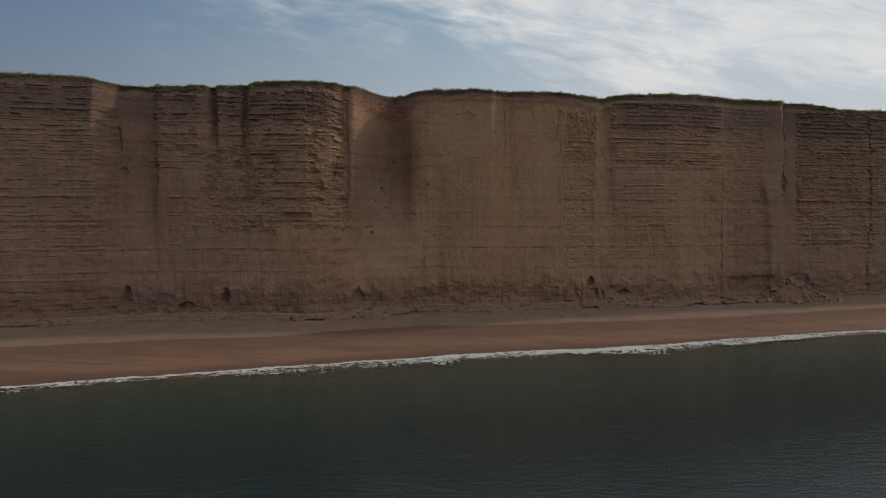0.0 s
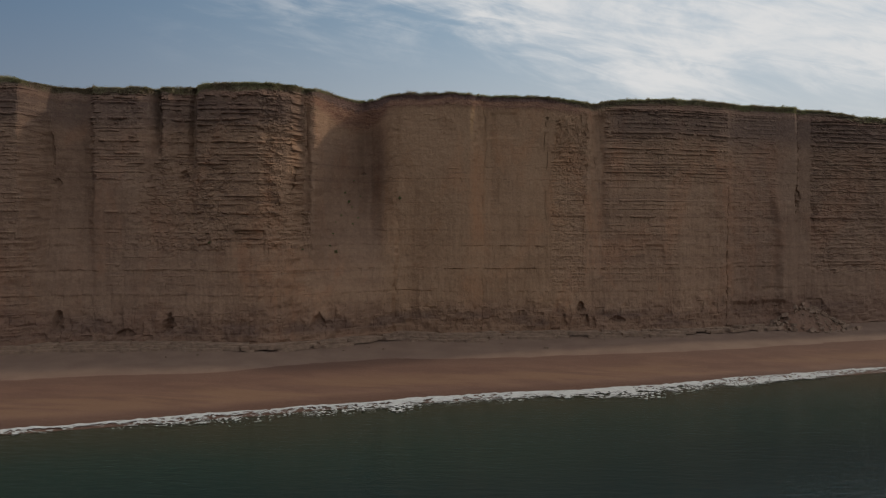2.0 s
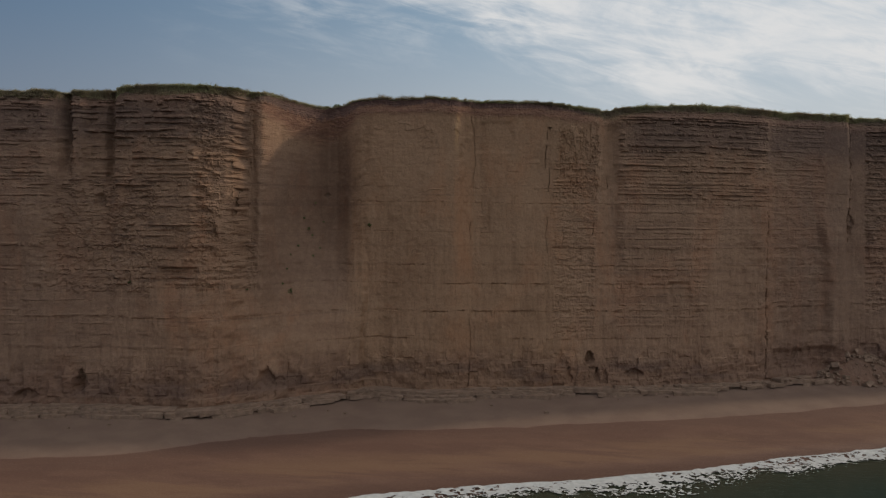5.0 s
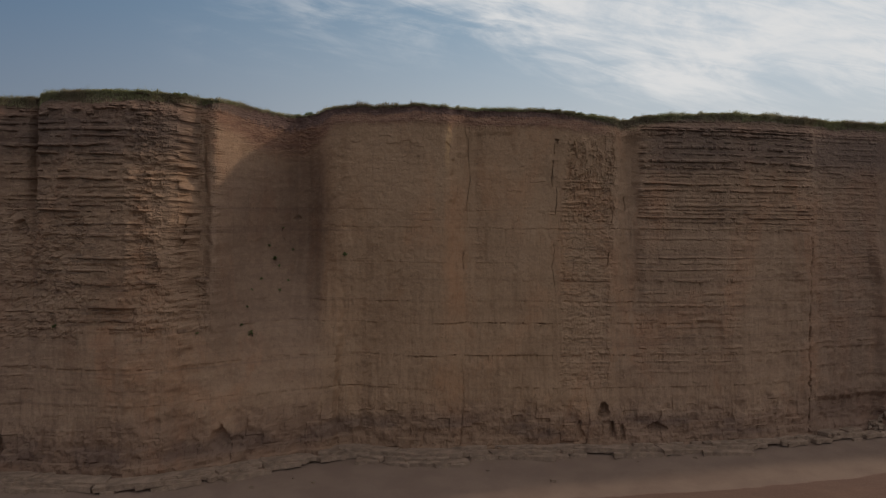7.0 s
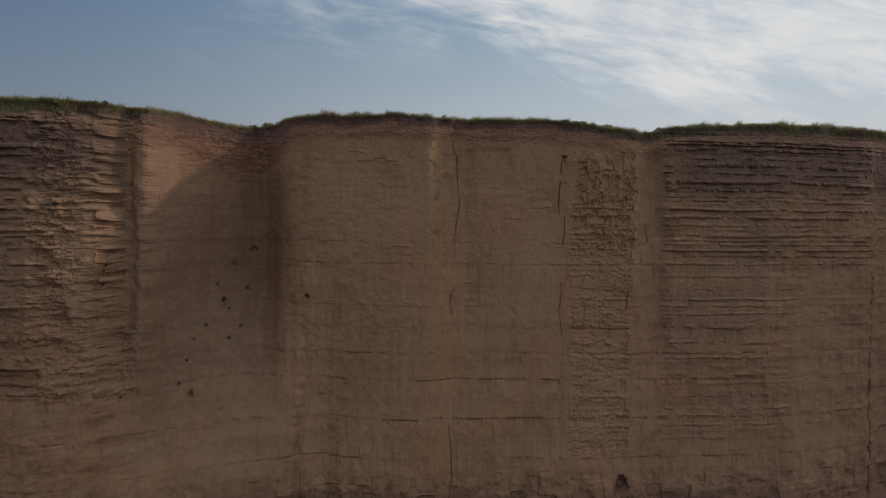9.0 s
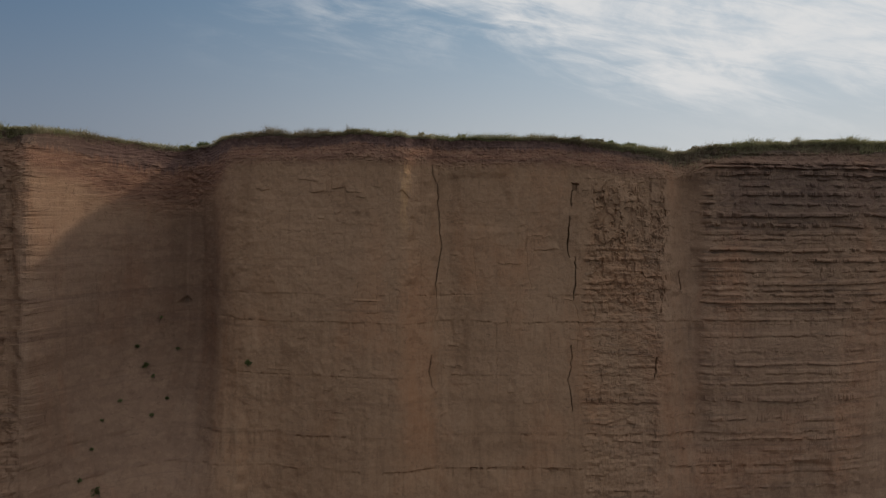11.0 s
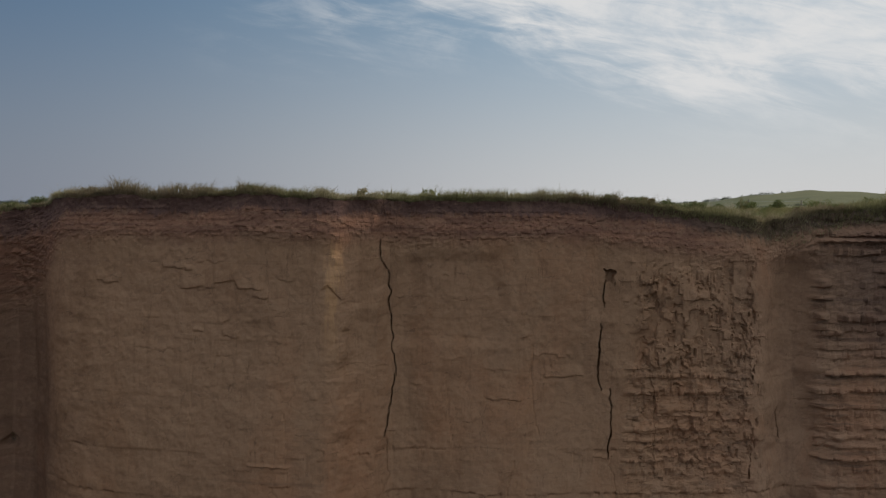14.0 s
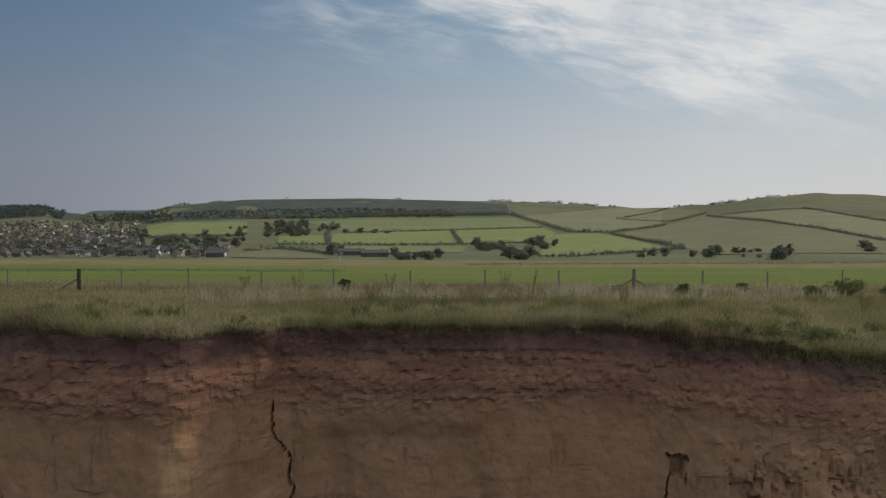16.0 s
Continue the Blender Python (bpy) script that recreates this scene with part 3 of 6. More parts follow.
# open joints: points (x, z) down each, half width, depth
JOINTS = [(((11.2, 44.7), (11.2, 44.0), (11.62, 43.0), (11.6, 41.2), (11.75, 40.6)), 0.075, 1.2), (((11.75, 40.6), (11.8, 39.3), (11.95, 37.8)), 0.05, 0.8), (((11.95, 37.9), (11.7, 36.3), (11.5, 34.8)), 0.065, 1.0), (((11.5, 34.8), (11.6, 32.8), (11.4, 31.9)), 0.04, 0.5), (((11.3, 29.2), (11.1, 28.0), (11.3, 26.6)), 0.06, 0.8), (((11.2, 15.0), (11.5, 10.0), (11.0, 4.5)), 0.06, 0.5),
          (((22.65, 42.7), (22.5, 42.0), (22.6, 41.4)), 0.055, 0.6), (((22.4, 40.5), (22.3, 39.5), (22.28, 38.0), (22.4, 37.2)), 0.08, 0.9), (((22.85, 37.2), (22.98, 34.9), (22.75, 33.7)), 0.085, 1.0), (((22.9, 33.4), (23.3, 31.5), (23.1, 29.8)), 0.04, 0.3), (((22.7, 30.0), (22.5, 27.0), (22.8, 24.6)), 0.06, 0.5),
          (((18.9, 39.4), (18.9, 36.9), (19.3, 34.6)), 0.03, 0.25), (((21.0, 34.1), (21.05, 33.2)), 0.03, 0.25), (((21.5, 33.6), (21.4, 32.6)), 0.03, 0.3), (((25.1, 37.1), (25.15, 35.4), (25.05, 33.1)), 0.035, 0.4), (((18.1, 33.6), (17.6, 31.5)), 0.03, 0.3), (((31.55, 36.0), (31.8, 34.9), (31.95, 34.4)), 0.10, 0.8), (((30.0, 33.9), (29.9, 32.7)), 0.07, 0.8), (((30.2, 38.4), (30.1, 37.7)), 0.06, 0.6), (((26.9, 36.2), (26.7, 33.0)), 0.035, 0.3), (((28.2, 39.0), (28.3, 35.5)), 0.035, 0.3),
          (((29.6, 29.4), (29.5, 27.2)), 0.11, 1.0), (((57.9, 19.0), (58.1, 12.0), (57.8, 4.5)), 0.12, 0.4), (((58.2, 31.0), (58.0, 19.0)), 0.08, 0.25), (((74.2, 46.0), (74.5, 36.0), (74.1, 26.0)), 0.22, 0.4), (((96.0, 46.0), (96.5, 25.0), (95.8, 5.0)), 0.30, 0.5),
          (((-19.2, 43.0), (-19.0, 36.0)), 0.12, 0.3), (((-20.6, 33.5), (-20.8, 31.5), (-21.2, 29.5)), 0.10, 0.7), (((16.4, 31.0), (16.6, 26.0)), 0.035, 0.3), (((20.9, 31.0), (20.7, 24.0)), 0.035, 0.3), (((26.4, 32.0), (26.6, 25.0)), 0.04, 0.35), (((2.1, 38.5), (1.9, 35.2)), 0.03, 0.2), (((6.9, 36.4), (7.1, 33.1)), 0.03, 0.2), (((14.6, 38.0), (14.8, 34.5)), 0.03, 0.25)]
# hollows: x, z, half width, half height, depth
CAVES = [(29.3, 8.9, 0.6, 1.0, 2.2), (-40.6, 7.6, 0.7, 1.3, 2.4), (-57.9, 8.0, 0.6, 1.8, 2.0), (-16.9, 7.4, 0.7, 1.3, 1.3), (-15.4, 6.4, 0.9, 0.8, 0.7), (36.2, 6.6, 1.0, 0.6, 1.0), (-47.5, 5.8, 1.2, 0.8, 1.2), (-11.0, 33.0, 0.3, 0.4, 0.4), (74.2, 29.6, 0.8, 2.4, 0.9), (30.3, 6.2, 0.35, 1.3, 0.9), (31.6, 6.0, 0.3, 1.2, 0.7), (26.2, 6.2, 0.3, 1.2, 0.6), (-38.5, 31.5, 0.7, 1.0, 1.4), (-60.0, 36.0, 0.4, 3.0, 0.8), (-59.0, 30.5, 0.5, 0.8, 0.9)]


def thin_head(x):
    """How fast the red rubble thins out downwards; it lies deep in the gully."""
    return np.interp(x, [-24, -18, -15, -10, -7, -5], [1.0, 0.8, 0.42, 0.42, 0.6, 1.0])


def bedded_parts(X, Z):
    bedded = np.zeros_like(X)
    for a, b_, z0, z1, k in BEDDED:
        bedded = np.maximum(bedded, k * window(X + 0.25 * fbm(Z * 0.8, X * 0.2, 3, 2), a, b_, 0.25) * window(Z, z0, z1, 0.5))
    return bedded


def face_y(X, Z):
    """How far north the cliff's face stands at x and height z."""
    XP = X + (0.45 * fbm(X * 0.3, Z * 0.10, 11, 3) + 0.45 * fbm(X * 0.5, Z * 0.8, 12, 4) * (1 - 0.75 * window(X, -18, -5.5, 1.0) - 0.6 * window(X, 8.5, 12.5, 0.5))) * step_(Z, 45, 40)
    ragged = (window(X, -25.4, -20.0, 0.7) + 0.45 * window(X, -20.0, -17.5, 0.7)) * step_(Z, 18, 20.5)
    XP = XP - ragged * (0.42 * (lattice(np.floor(Z / 0.42 + 0.7 * fbm(X * 0.5, Z * 0.35, 13, 3)), np.floor(X / 1.4), 14) - 0.5) + 0.32 * fbm(X * 0.7, Z * 1.6, 17, 5, 0.6))
    XP = XP + window(X, 8.8, 11.6, 0.4) * step_(Z, 30, 34) * (0.25 * fbm(X * 0.6, Z * 0.7, 18, 5, 0.6) + 0.08 * (lattice(np.floor(Z / 0.55 + fbm(Z * 0.3, X, 19, 2)), np.zeros_like(X), 20) - 0.5))
    Y = plan_y(XP)
    # the buttresses run together towards the foot
    broad = sum(along(PLAN, XP + o) for o in (-7, -5, -3, -1, 1, 3, 5, 7)) / 8
    Y = Y + (broad - Y) * 0.85 * step_(Z, 31, 13) * (1 - window(X, -27, -3, 1.5)) * (1 - window(X, 54, 63, 2))
    # the gully opens out and fills towards its foot
    Y = Y + (np.minimum(along(FRONT, XP), Y) - Y) * window(XP, -24.4, -4.5, 0.4) * step_(Z, 31, 9)
    Y = Y + 0.030 * (Z - 24)                                            # leans back a little
    bedded = bedded_parts(X, Z)
    smooth = 1 - np.clip(bedded, 0, 1)
    # slow swells, flutes washed down the softer rock, small roughness
    Y = Y + 0.40 * fbm(X * 0.16, Z * 0.10, 21, 3) + 0.13 * fbm(X * 1.1, Z * 0.13, 23, 3) * step_(Z, 42, 20) + 0.05 * fbm(X * 1.7, Z * 1.5, 25, 4)
    Y = Y + 0.22 * fbm(X * 0.9, Z * 0.22, 71, 4) * step_(Z, 17, 11)
    # small lips where flakes have come away below
    rng = random.Random(19)
    for k in range(240):
        x0, z0 = rng.uniform(-4, 58), rng.choice((rng.uniform(38, 43.8), rng.uniform(12, 43), rng.uniform(24, 40)))
        ln, dp, up = rng.choice((0.15, 0.25, 0.4, 0.4, 0.8)) * rng.uniform(0.7, 1.3), rng.choice((0.02, 0.03, 0.045, 0.08)), rng.uniform(0.2, 0.9)
        near_ = np.abs(X[0] - x0) < ln + 0.9
        xx, zz_ = X[:, near_], Z[:, near_]
        lip = z0 + 0.10 * fbm(xx * 2.3, z0 + 0 * xx, 300 + k, 4) + 0.16 * (lattice(np.floor(xx / 0.45 + k * 0.37), np.full(xx.shape, k), 301) - 0.5)
        Y[:, near_] -= (dp * smooth[:, near_] * window(xx + 0.25 * fbm(zz_ * 1.8, xx * 0.9, 31, 3), x0 - ln, x0 + ln, 0.09)) * step_(zz_, lip, lip + 0.03) * step_(zz_, lip + up, lip + 0.05)
    # a broken shelf high on the great wall, stepping down towards the corner
    shelf = np.interp(X, [1.5, 1.9, 4.4, 4.6, 6.5, 7.1, 7.4, 8.0, 8.3, 9.0, 9.6], [42.4, 42.35, 42.8, 42.4, 42.4, 42.1, 41.8, 42.1, 42.1, 42.6, 41.9]) + 0.05 * fbm(X * 3, 0.4, 32, 3)
    Y = Y - 0.09 * window(X, 1.6, 9.7, 0.2) * step_(vnoise(X * 1.3, 7.0, 33), 0.3, 0.45) * step_(Z, shelf, shelf + 0.04) * step_(Z, shelf + 1.3, shelf + 0.1)
    # joint blocks in the bedded parts, ragged all over
    bx = X + 0.8 * fbm(Z * 0.4, X * 0.2, 41, 3)
    ribs = bedded                                                       # the beds keep their full depth where the rock between is smooth
    bedded = bedded * (1 - 0.55 * step_(X, 31, 34) * step_(X, 59, 57) - 0.5 * step_(X, -25, -26.5))
    ribs = ribs * (1 + 0.3 * step_(X, 31, 34) * step_(X, 59, 57) + 0.6 * step_(X, -25, -26.5))
    Y = Y - bedded * 0.26 * (lattice(np.floor(bx / 2.3), np.floor(Z / 3.3 + 0.7 * lattice(np.floor(bx / 2.3), np.zeros_like(X), 43)), 42) - 0.5)
    Y = Y - bedded * 0.15 * (lattice(np.floor(bx / 0.9 + 7), np.floor(Z / 0.9 + 0.8 * fbm(X * 0.5, Z, 45, 2)), 44) - 0.5)
    Y = Y - bedded * 0.13 * (lattice(np.floor(bx / 0.42 + 3), np.floor(Z / 0.27 + 0.6 * fbm(X * 0.8, Z, 46, 2)), 50) - 0.5)
    Y = Y - bedded * (0.20 * fbm(X * 0.9, Z * 1.9, 47, 4, 0.6) + 0.12 * fbm(X * 3.1, Z * 4.3, 48, 3, 0.6)) - 0.035 * fbm(X * 3.3, Z * 2.9, 49, 3, 0.6)
    # hard beds stand proud, worn through in places
    rng = random.Random(4)
    z = 5.2
    while z < 46.5:
        thick = rng.uniform(0.05, 0.16) if z > 31 else rng.uniform(0.06, 0.20)
        proud = rng.choice((0.10, 0.16, 0.24, 0.40)) * rng.uniform(0.8, 1.15)
        gap = rng.uniform(-0.10, 0.22)
        zz = z - 0.004 * X + 0.16 * fbm(X * 0.22, z, 51, 3)
        wear = step_(0.22 + gap + 0.22 * step_(X, 32, 34) + 2.5 * fbm(X * 0.34, z * 1.7, 53, 7, 0.80), 0.05, 0.55) * (0.55 + 0.45 * step_(lattice(np.floor(X / 0.85 + 0.6 * fbm(X * 0.9, z, 58, 3) + z * 3.1), np.zeros_like(X), 59), 0.25, 0.4))
        th = thick * (0.5 + 0.9 * vnoise(X * 1.3, z, 55)) + 0.05 * lattice(np.floor(X / 0.37 + z), np.zeros_like(X), 56)
        top = step_(Z, zz + th * 1.1 + 0.05, zz + th * 0.4)       # rounded above
        under = step_(Z, zz - th - 0.03, zz - th + 0.03)           # cut away sharply below
        Y = Y - ribs * proud * wear * top * under
        Y = Y + ribs * 0.14 * wear * np.clip(0.4 + fbm(X * 0.5, z, 57, 3), 0, 1) * window(Z, zz - th - 0.20, zz - th - 0.04, 0.05)
        z += rng.uniform(0.32, 1.0) if z > 31 else rng.uniform(0.6, 1.7)
    # a few beds run right across, as notched lines
    for zz, k in ((20.0, 0.30), (22.7, 0.22), (15.9, 0.35), (32.0, 0.16), (34.2, 0.12), (27.6, 0.10), (11.8, 0.25)):
        zl = zz - 0.004 * X + 0.14 * fbm(X * 0.3, zz, 63, 3)
        pits = (1 - 0.75 * window(X, -24, -6, 2)) * step_(fbm(X * 2.2, zz, 61, 4, 0.65), 0.02, 0.28) * step_(fbm(X * 0.25, zz, 62, 3), -0.15, 0.2)
        hang = 0.5 + 1.5 * vnoise(X * 0.8, zz, 64)
        Y = Y + (0.4 * k) * step_(vnoise(X * 1.7, zz * 3.3, 65) * 0.6 + vnoise(X * 4.1, zz, 66) * 0.4, 0.40, 0.60) * step_(Z, zl - hang, zl - 0.1) * step_(Z, zl + 0.05, zl - 0.05) * step_(fbm(X * 0.2, zz, 67, 2), -0.3, 0.1)
        Y = Y + 0.8 * k * pits * np.exp(-((Z - zl) / 0.075) ** 2) - 0.10 * k * step_(Z, zl, zl + 0.1) * step_(Z, zl + 1.6, zl)
    # crumbling, knobbly rock below the western chimneys
    crumb = window(X + 1.5 * fbm(Z * 0.3, X * 0.2, 131, 3), -45, -31, 1.2) * window(Z + 1.5 * fbm(X * 0.3, Z * 0.2, 132, 3), 19, 34.5, 1.2)
    Y = Y - crumb * (0.20 * step_(fbm(X * 0.75, Z * 1.0, 133, 5, 0.62), 0.02, 0.24) + 0.13 * step_(fbm(X * 1.6, Z * 2.2, 134, 4, 0.6), 0.05, 0.22) - 0.12)
    rubble = window(X, -19, -8, 1.5) * step_(Z, 39, 42)
    Y = Y - rubble * (0.09 * step_(fbm(X * 1.1, Z * 1.4, 135, 4, 0.6), 0.05, 0.2) + 0.07 * step_(fbm(X * 2.3, Z * 2.9, 136, 4, 0.6), 0.05, 0.15))
    # the broken nose of the big buttress
    nose = window(X, -26.0, -22.3, 0.5) * step_(Z, 23, 26)
    Y = Y - nose * (0.55 * np.abs(fbm(X * 0.55, Z * 0.5, 85, 4)) + 0.42 * fbm(X * 1.1, Z * 1.3, 86, 4, 0.6))
    # honeycombed rock beside the chute
    comb = window(X, 24.2, 30.6, 0.5) * window(Z, 33.0, 43.4, 0.8)
    cell = lattice(np.floor(X / 0.55 + 0.7 * fbm(Z * 0.9, X * 0.3, 87, 3)), np.floor(Z / 0.75 + 0.8 * fbm(X * 0.9, Z * 0.4, 88, 3)), 84)
    Y = Y + comb * step_(Z, 36, 40) * (0.13 * step_(cell, 0.66, 0.76) * step_(fbm(X * 1.6, Z * 1.1, 81, 4, 0.6), -0.25, 0.0)) + comb * (0.14 * step_(fbm(X * 1.6, Z * 0.55, 89, 5, 0.65), 0.10, 0.20) - 0.15 * step_(fbm(X * 0.95, Z * 1.0, 82, 4, 0.6), 0.03, 0.12) + 0.08 * fbm(X * 2.6, Z * 1.7, 83, 4, 0.6))
    # chutes and chimneys
    Y = Y + 1.0 * window(X - 0.05 * (46 - Z) + 0.8 * fbm(Z * 0.35, X * 0.2, 38, 4), 30.9, 33.0, 0.85) * step_(Z, 12, 36) * (1 - 0.75 * step_(Z, 42.5, 45.3))
    Y = Y + 2.0 * window(XP - 0.05 * (46 - Z), -43.8, -42.7, 0.5) * step_(Z, 30, 42)
    Y = Y + 1.0 * window(XP, -40.5, -36.8, 0.5) * step_(Z, 30, 36) + 0.8 * window(XP, -37.9, -36.7, 0.3) * step_(Z, 31, 37)
    Y = Y - 0.05 * np.abs(fbm(X * 4.5, Z * 0.30, 105, 3)) * window(X, 9.4, 11.2, 0.15) * step_(Z, 36, 40)
    # a smooth pale buttress below the eastern hollow
    Y = Y - 1.1 * window(X - 0.05 * (30 - Z) + 0.6 * fbm(Z * 0.3, X * 0.2, 137, 3), 68.8, 72.6, 1.0) * step_(Z, 33, 27)
    # rectangular scar, overhung panel, hollow under the head
    Y = Y + 0.30 * window(X + 0.6 * fbm(Z * 0.7, X * 0.4, 34, 4), 41.4, 44.9, 0.4) * window(Z + 0.3 * fbm(X * 0.7, Z, 35, 3), 14.5, 20.0, 0.3) * step_(Z, 13, 19)
    Y = Y + 0.7 * window(X, -30.0, -25.0, 0.3) * step_(Z, 22.9, 22.75) * step_(Z, 17, 21)
    scar = window(X + 0.5 * fbm(Z * 0.8, X * 0.4, 36, 4), 12.1, 17.3, 0.5) * window(Z + 0.35 * fbm(X * 0.5, Z * 0.6, 37, 4), 39.6, 43.9, 0.35)
    Y = Y + 0.17 * scar
    Y = Y + 0.35 * step_(np.maximum(np.abs(X - 22.85) / 0.26, np.abs(Z - 42.95) / 0.28) + 0.9 * fbm(X * 3.2, Z * 3.2, 39, 4, 0.6), 1.1, 0.85)
    Y = Y + 0.7 * window(X, 59.4, 71.5, 0.6) * window(Z, 5.4, 8.8, 0.5)
    # the head: crumbling red rubble under the turf, lying back above and jutting at the very top
    rim = rim_z(X)
    top_ = rim - 2.1 / thin_head(X) - 0.5 * step_(X, 10.5, 11.5) * step_(X, 20, 17)
    head = step_(Z + 0.6 * fbm(X * 0.35, 2.0, 93, 5), top_ - 0.45, top_ + 0.35)
    Y = Y - 0.06 * head * step_(Z, top_ + 1.2, top_) + head * (0.12 * np.abs(fbm(X * 1.7, Z * 1.4, 91, 5, 0.6)) + 0.07 * fbm(X * 4.0, Z * 4.0, 92, 3, 0.65)) + 0.45 * step_(Z, rim - 1.9, rim - 0.5) - 0.08 * step_(Z, rim - 0.40, rim)
    for k in range(6):                                                   # rows of stones, thin beds in the rubble
        zl = along(RIM, X) - 0.72 - 0.27 * k + 0.07 * fbm(X * 0.35, k * 3.1, 101, 5, 0.6)
        Y = Y - head * (0.03 + 0.012 * window(X, -19, 26, 2)) * step_(fbm(X * 0.8, k * 1.7, 102, 7, 0.75), -0.05, 0.16) * step_(Z, zl, zl + 0.04) * step_(Z, zl + 0.20, zl + 0.07)
    Y = Y - head * 0.05 * step_(lattice(np.floor(X / 0.17), np.floor(Z / 0.12), 103), 0.80, 0.82) * step_(Z, rim - 0.5, rim - 0.8)
    Y = Y + 0.35 * fbm(X * 0.9, 5.0, 104, 4) * step_(Z, rim - 0.9, rim - 0.2)
    for k, (pts, w, d) in enumerate(JOINTS):
        zz = [p[1] for p in pts][::-1]
        xc = np.interp(Z, zz, [p[0] for p in pts][::-1]) + (0.08 + 0.02 * (zz[-1] - zz[0])) * fbm(Z * 1.1, k * 3.7, 95, 5, 0.6) + 0.07 * (lattice(np.floor(Z / 0.33), np.full(Z.shape, k), 96) - 0.5)
        gape = 0.33 * w * np.clip(0.25 + 1.5 * vnoise(Z * 1.1, k * 1.3, 98) * vnoise(Z * 3.7, k * 2.1, 94), 0.22, 1.25) * (0.35 + 0.65 * step_(Z, zz[0], zz[0] + 0.25 * (zz[-1] - zz[0])) * step_(Z, zz[-1], zz[-1] - 0.25 * (zz[-1] - zz[0])))
        gape = np.maximum(gape, (0.015 if w > 0.045 else 0.034) if -8 < pts[0][0] < 47 else 0.13)
        d = d * (0.22 if w < 0.045 else 1.0)                             # hair cracks are shallow
        Y = Y + d * np.clip(1.5 - np.abs(X - xc) / gape, 0, 1) * window(Z, zz[0], zz[-1], 0.08)
        # one side of the joint stands a little forward
        Y = Y + min(0.10, 0.9 * w) * step_(X, xc, xc + 0.05) * step_(X, xc + 0.9, xc) * window(Z, zz[0], zz[-1], 0.3)
    for x0, z0, rx, rz, d in CAVES:
        q = ((X - x0 + 0.3 * fbm(Z, X, 99, 2)) / (rx * (1.15 - 0.5 * np.clip((Z - z0) / rz, -1, 1)))) ** 2 + ((Z - z0) / rz) ** 2 + 0.7 * fbm(X * 1.3, Z * 1.1, 100, 3)
        Y = Y + 0.62 * d * step_(q, 1.35, 0.35)
    # broken, blocky rock and ledges at the foot
    low = step_(Z, 11.5, 8.0)
    fx = X + 0.5 * fbm(Z * 0.6, X * 0.3, 111, 3)
    Y = Y - low * 0.40 * (lattice(np.floor(fx / 1.6), np.floor(Z / 2.2 + lattice(np.floor(fx / 1.6), np.zeros_like(X), 113)), 112) - 0.4) - low * (0.42 * fbm(X * 0.8, Z * 0.8, 115, 5, 0.6) + 0.45 * np.abs(fbm(X * 0.5, Z * 0.25, 116, 4)))
    for zz, k in ((8.4, 0.10), (7.1, 0.16), (5.6, 0.25), (4.3, 0.45)):
        zz = zz + 0.55 * fbm(X * 0.18, zz, 117, 4)
        Y = Y - k * step_(Z, zz + 0.12, zz - 0.02) * np.clip(0.55 + 0.9 * fbm(X * 0.35, zz, 119, 4), 0, 1.3)
    return Y


xs = np.concatenate([np.arange(-130, -66, 0.5), np.arange(-66, -37, 0.24), np.arange(-37, -24, 0.15), np.arange(-24, -8, 0.17), np.arange(-8, 47, 0.088), np.arange(47, 82, 0.22), np.arange(82, 150.1, 0.5), np.arange(-24.6, -21.0, 0.055), np.arange(9.3, 10.9, 0.045), np.arange(10.9, 12.2, 0.033), np.arange(22.0, 23.4, 0.035), np.arange(18.7, 19.5, 0.04), np.arange(24.9, 25.3, 0.04), np.arange(29.4, 32.1, 0.06)])
xs = np.sort(xs)
xs = xs[np.concatenate([[True], np.diff(xs) > 0.012])]
hs = np.concatenate([np.linspace(0, 0.5, 130, endpoint=False), np.linspace(0.5, 1, 350)])
CX = np.repeat(xs[None, :], len(hs), 0)
CZ = 2.2 + (rim_z(CX) - 2.2) * hs[:, None]
CY = face_y(CX, CZ)
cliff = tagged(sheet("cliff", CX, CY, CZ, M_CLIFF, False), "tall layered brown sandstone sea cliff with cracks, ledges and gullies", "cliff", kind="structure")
depth = cliff.data.attributes.new("head", "FLOAT", "POINT")                # 10 at the turf, less by the metres below it
depth.data.foreach_set("value", np.maximum(0, 10 - (rim_z(CX) - CZ) * thin_head(CX)).astype(np.float32).ravel())
hard = cliff.data.attributes.new("bedded", "FLOAT", "POINT")                # where hard beds stand out
hard.data.foreach_set("value", np.clip(bedded_parts(CX, CZ) * 1.3, 0, 1).astype(np.float32).ravel())
RIM_Y = CY[-1]


def rim_y(x):
    return np.interp(x, xs, RIM_Y)


# ---------------------------------------------------------------- beach and sea
BX, BF = np.meshgrid(np.arange(-130, 150.1, 0.8), np.concatenate([np.linspace(-1.2, 0, 40, endpoint=False), np.linspace(0, 1.0, 120), [1.06, 1.15]]))
shore = along(SHORE, BX)
back = sum(along(PLAN, BX + o) for o in (-8, -4, 0, 4, 8)) / 5 - 1.0
BY = shore + (back - shore) * BF
BZ = np.interp(BF, [-1.2, -0.3, 0, 0.30, 0.45, 0.62, 0.8, 1.0, 1.2], [-3.2, -0.9, 0.0, 1.35, 2.1, 2.75, 3.15, 3.9, 4.3])
BZ = BZ + 0.10 * fbm(BX * 0.10, BY * 0.2, 7, 3) * step_(BF, 0.1, 0.4) + 0.03 * fbm(BX * 0.9, BY * 0.9, 8, 3)
tagged(sheet("beach", BX, BY, BZ, M_SAND), "reddish-brown shingle and sand beach, wet and darker near the sea", "beach", kind="structure")

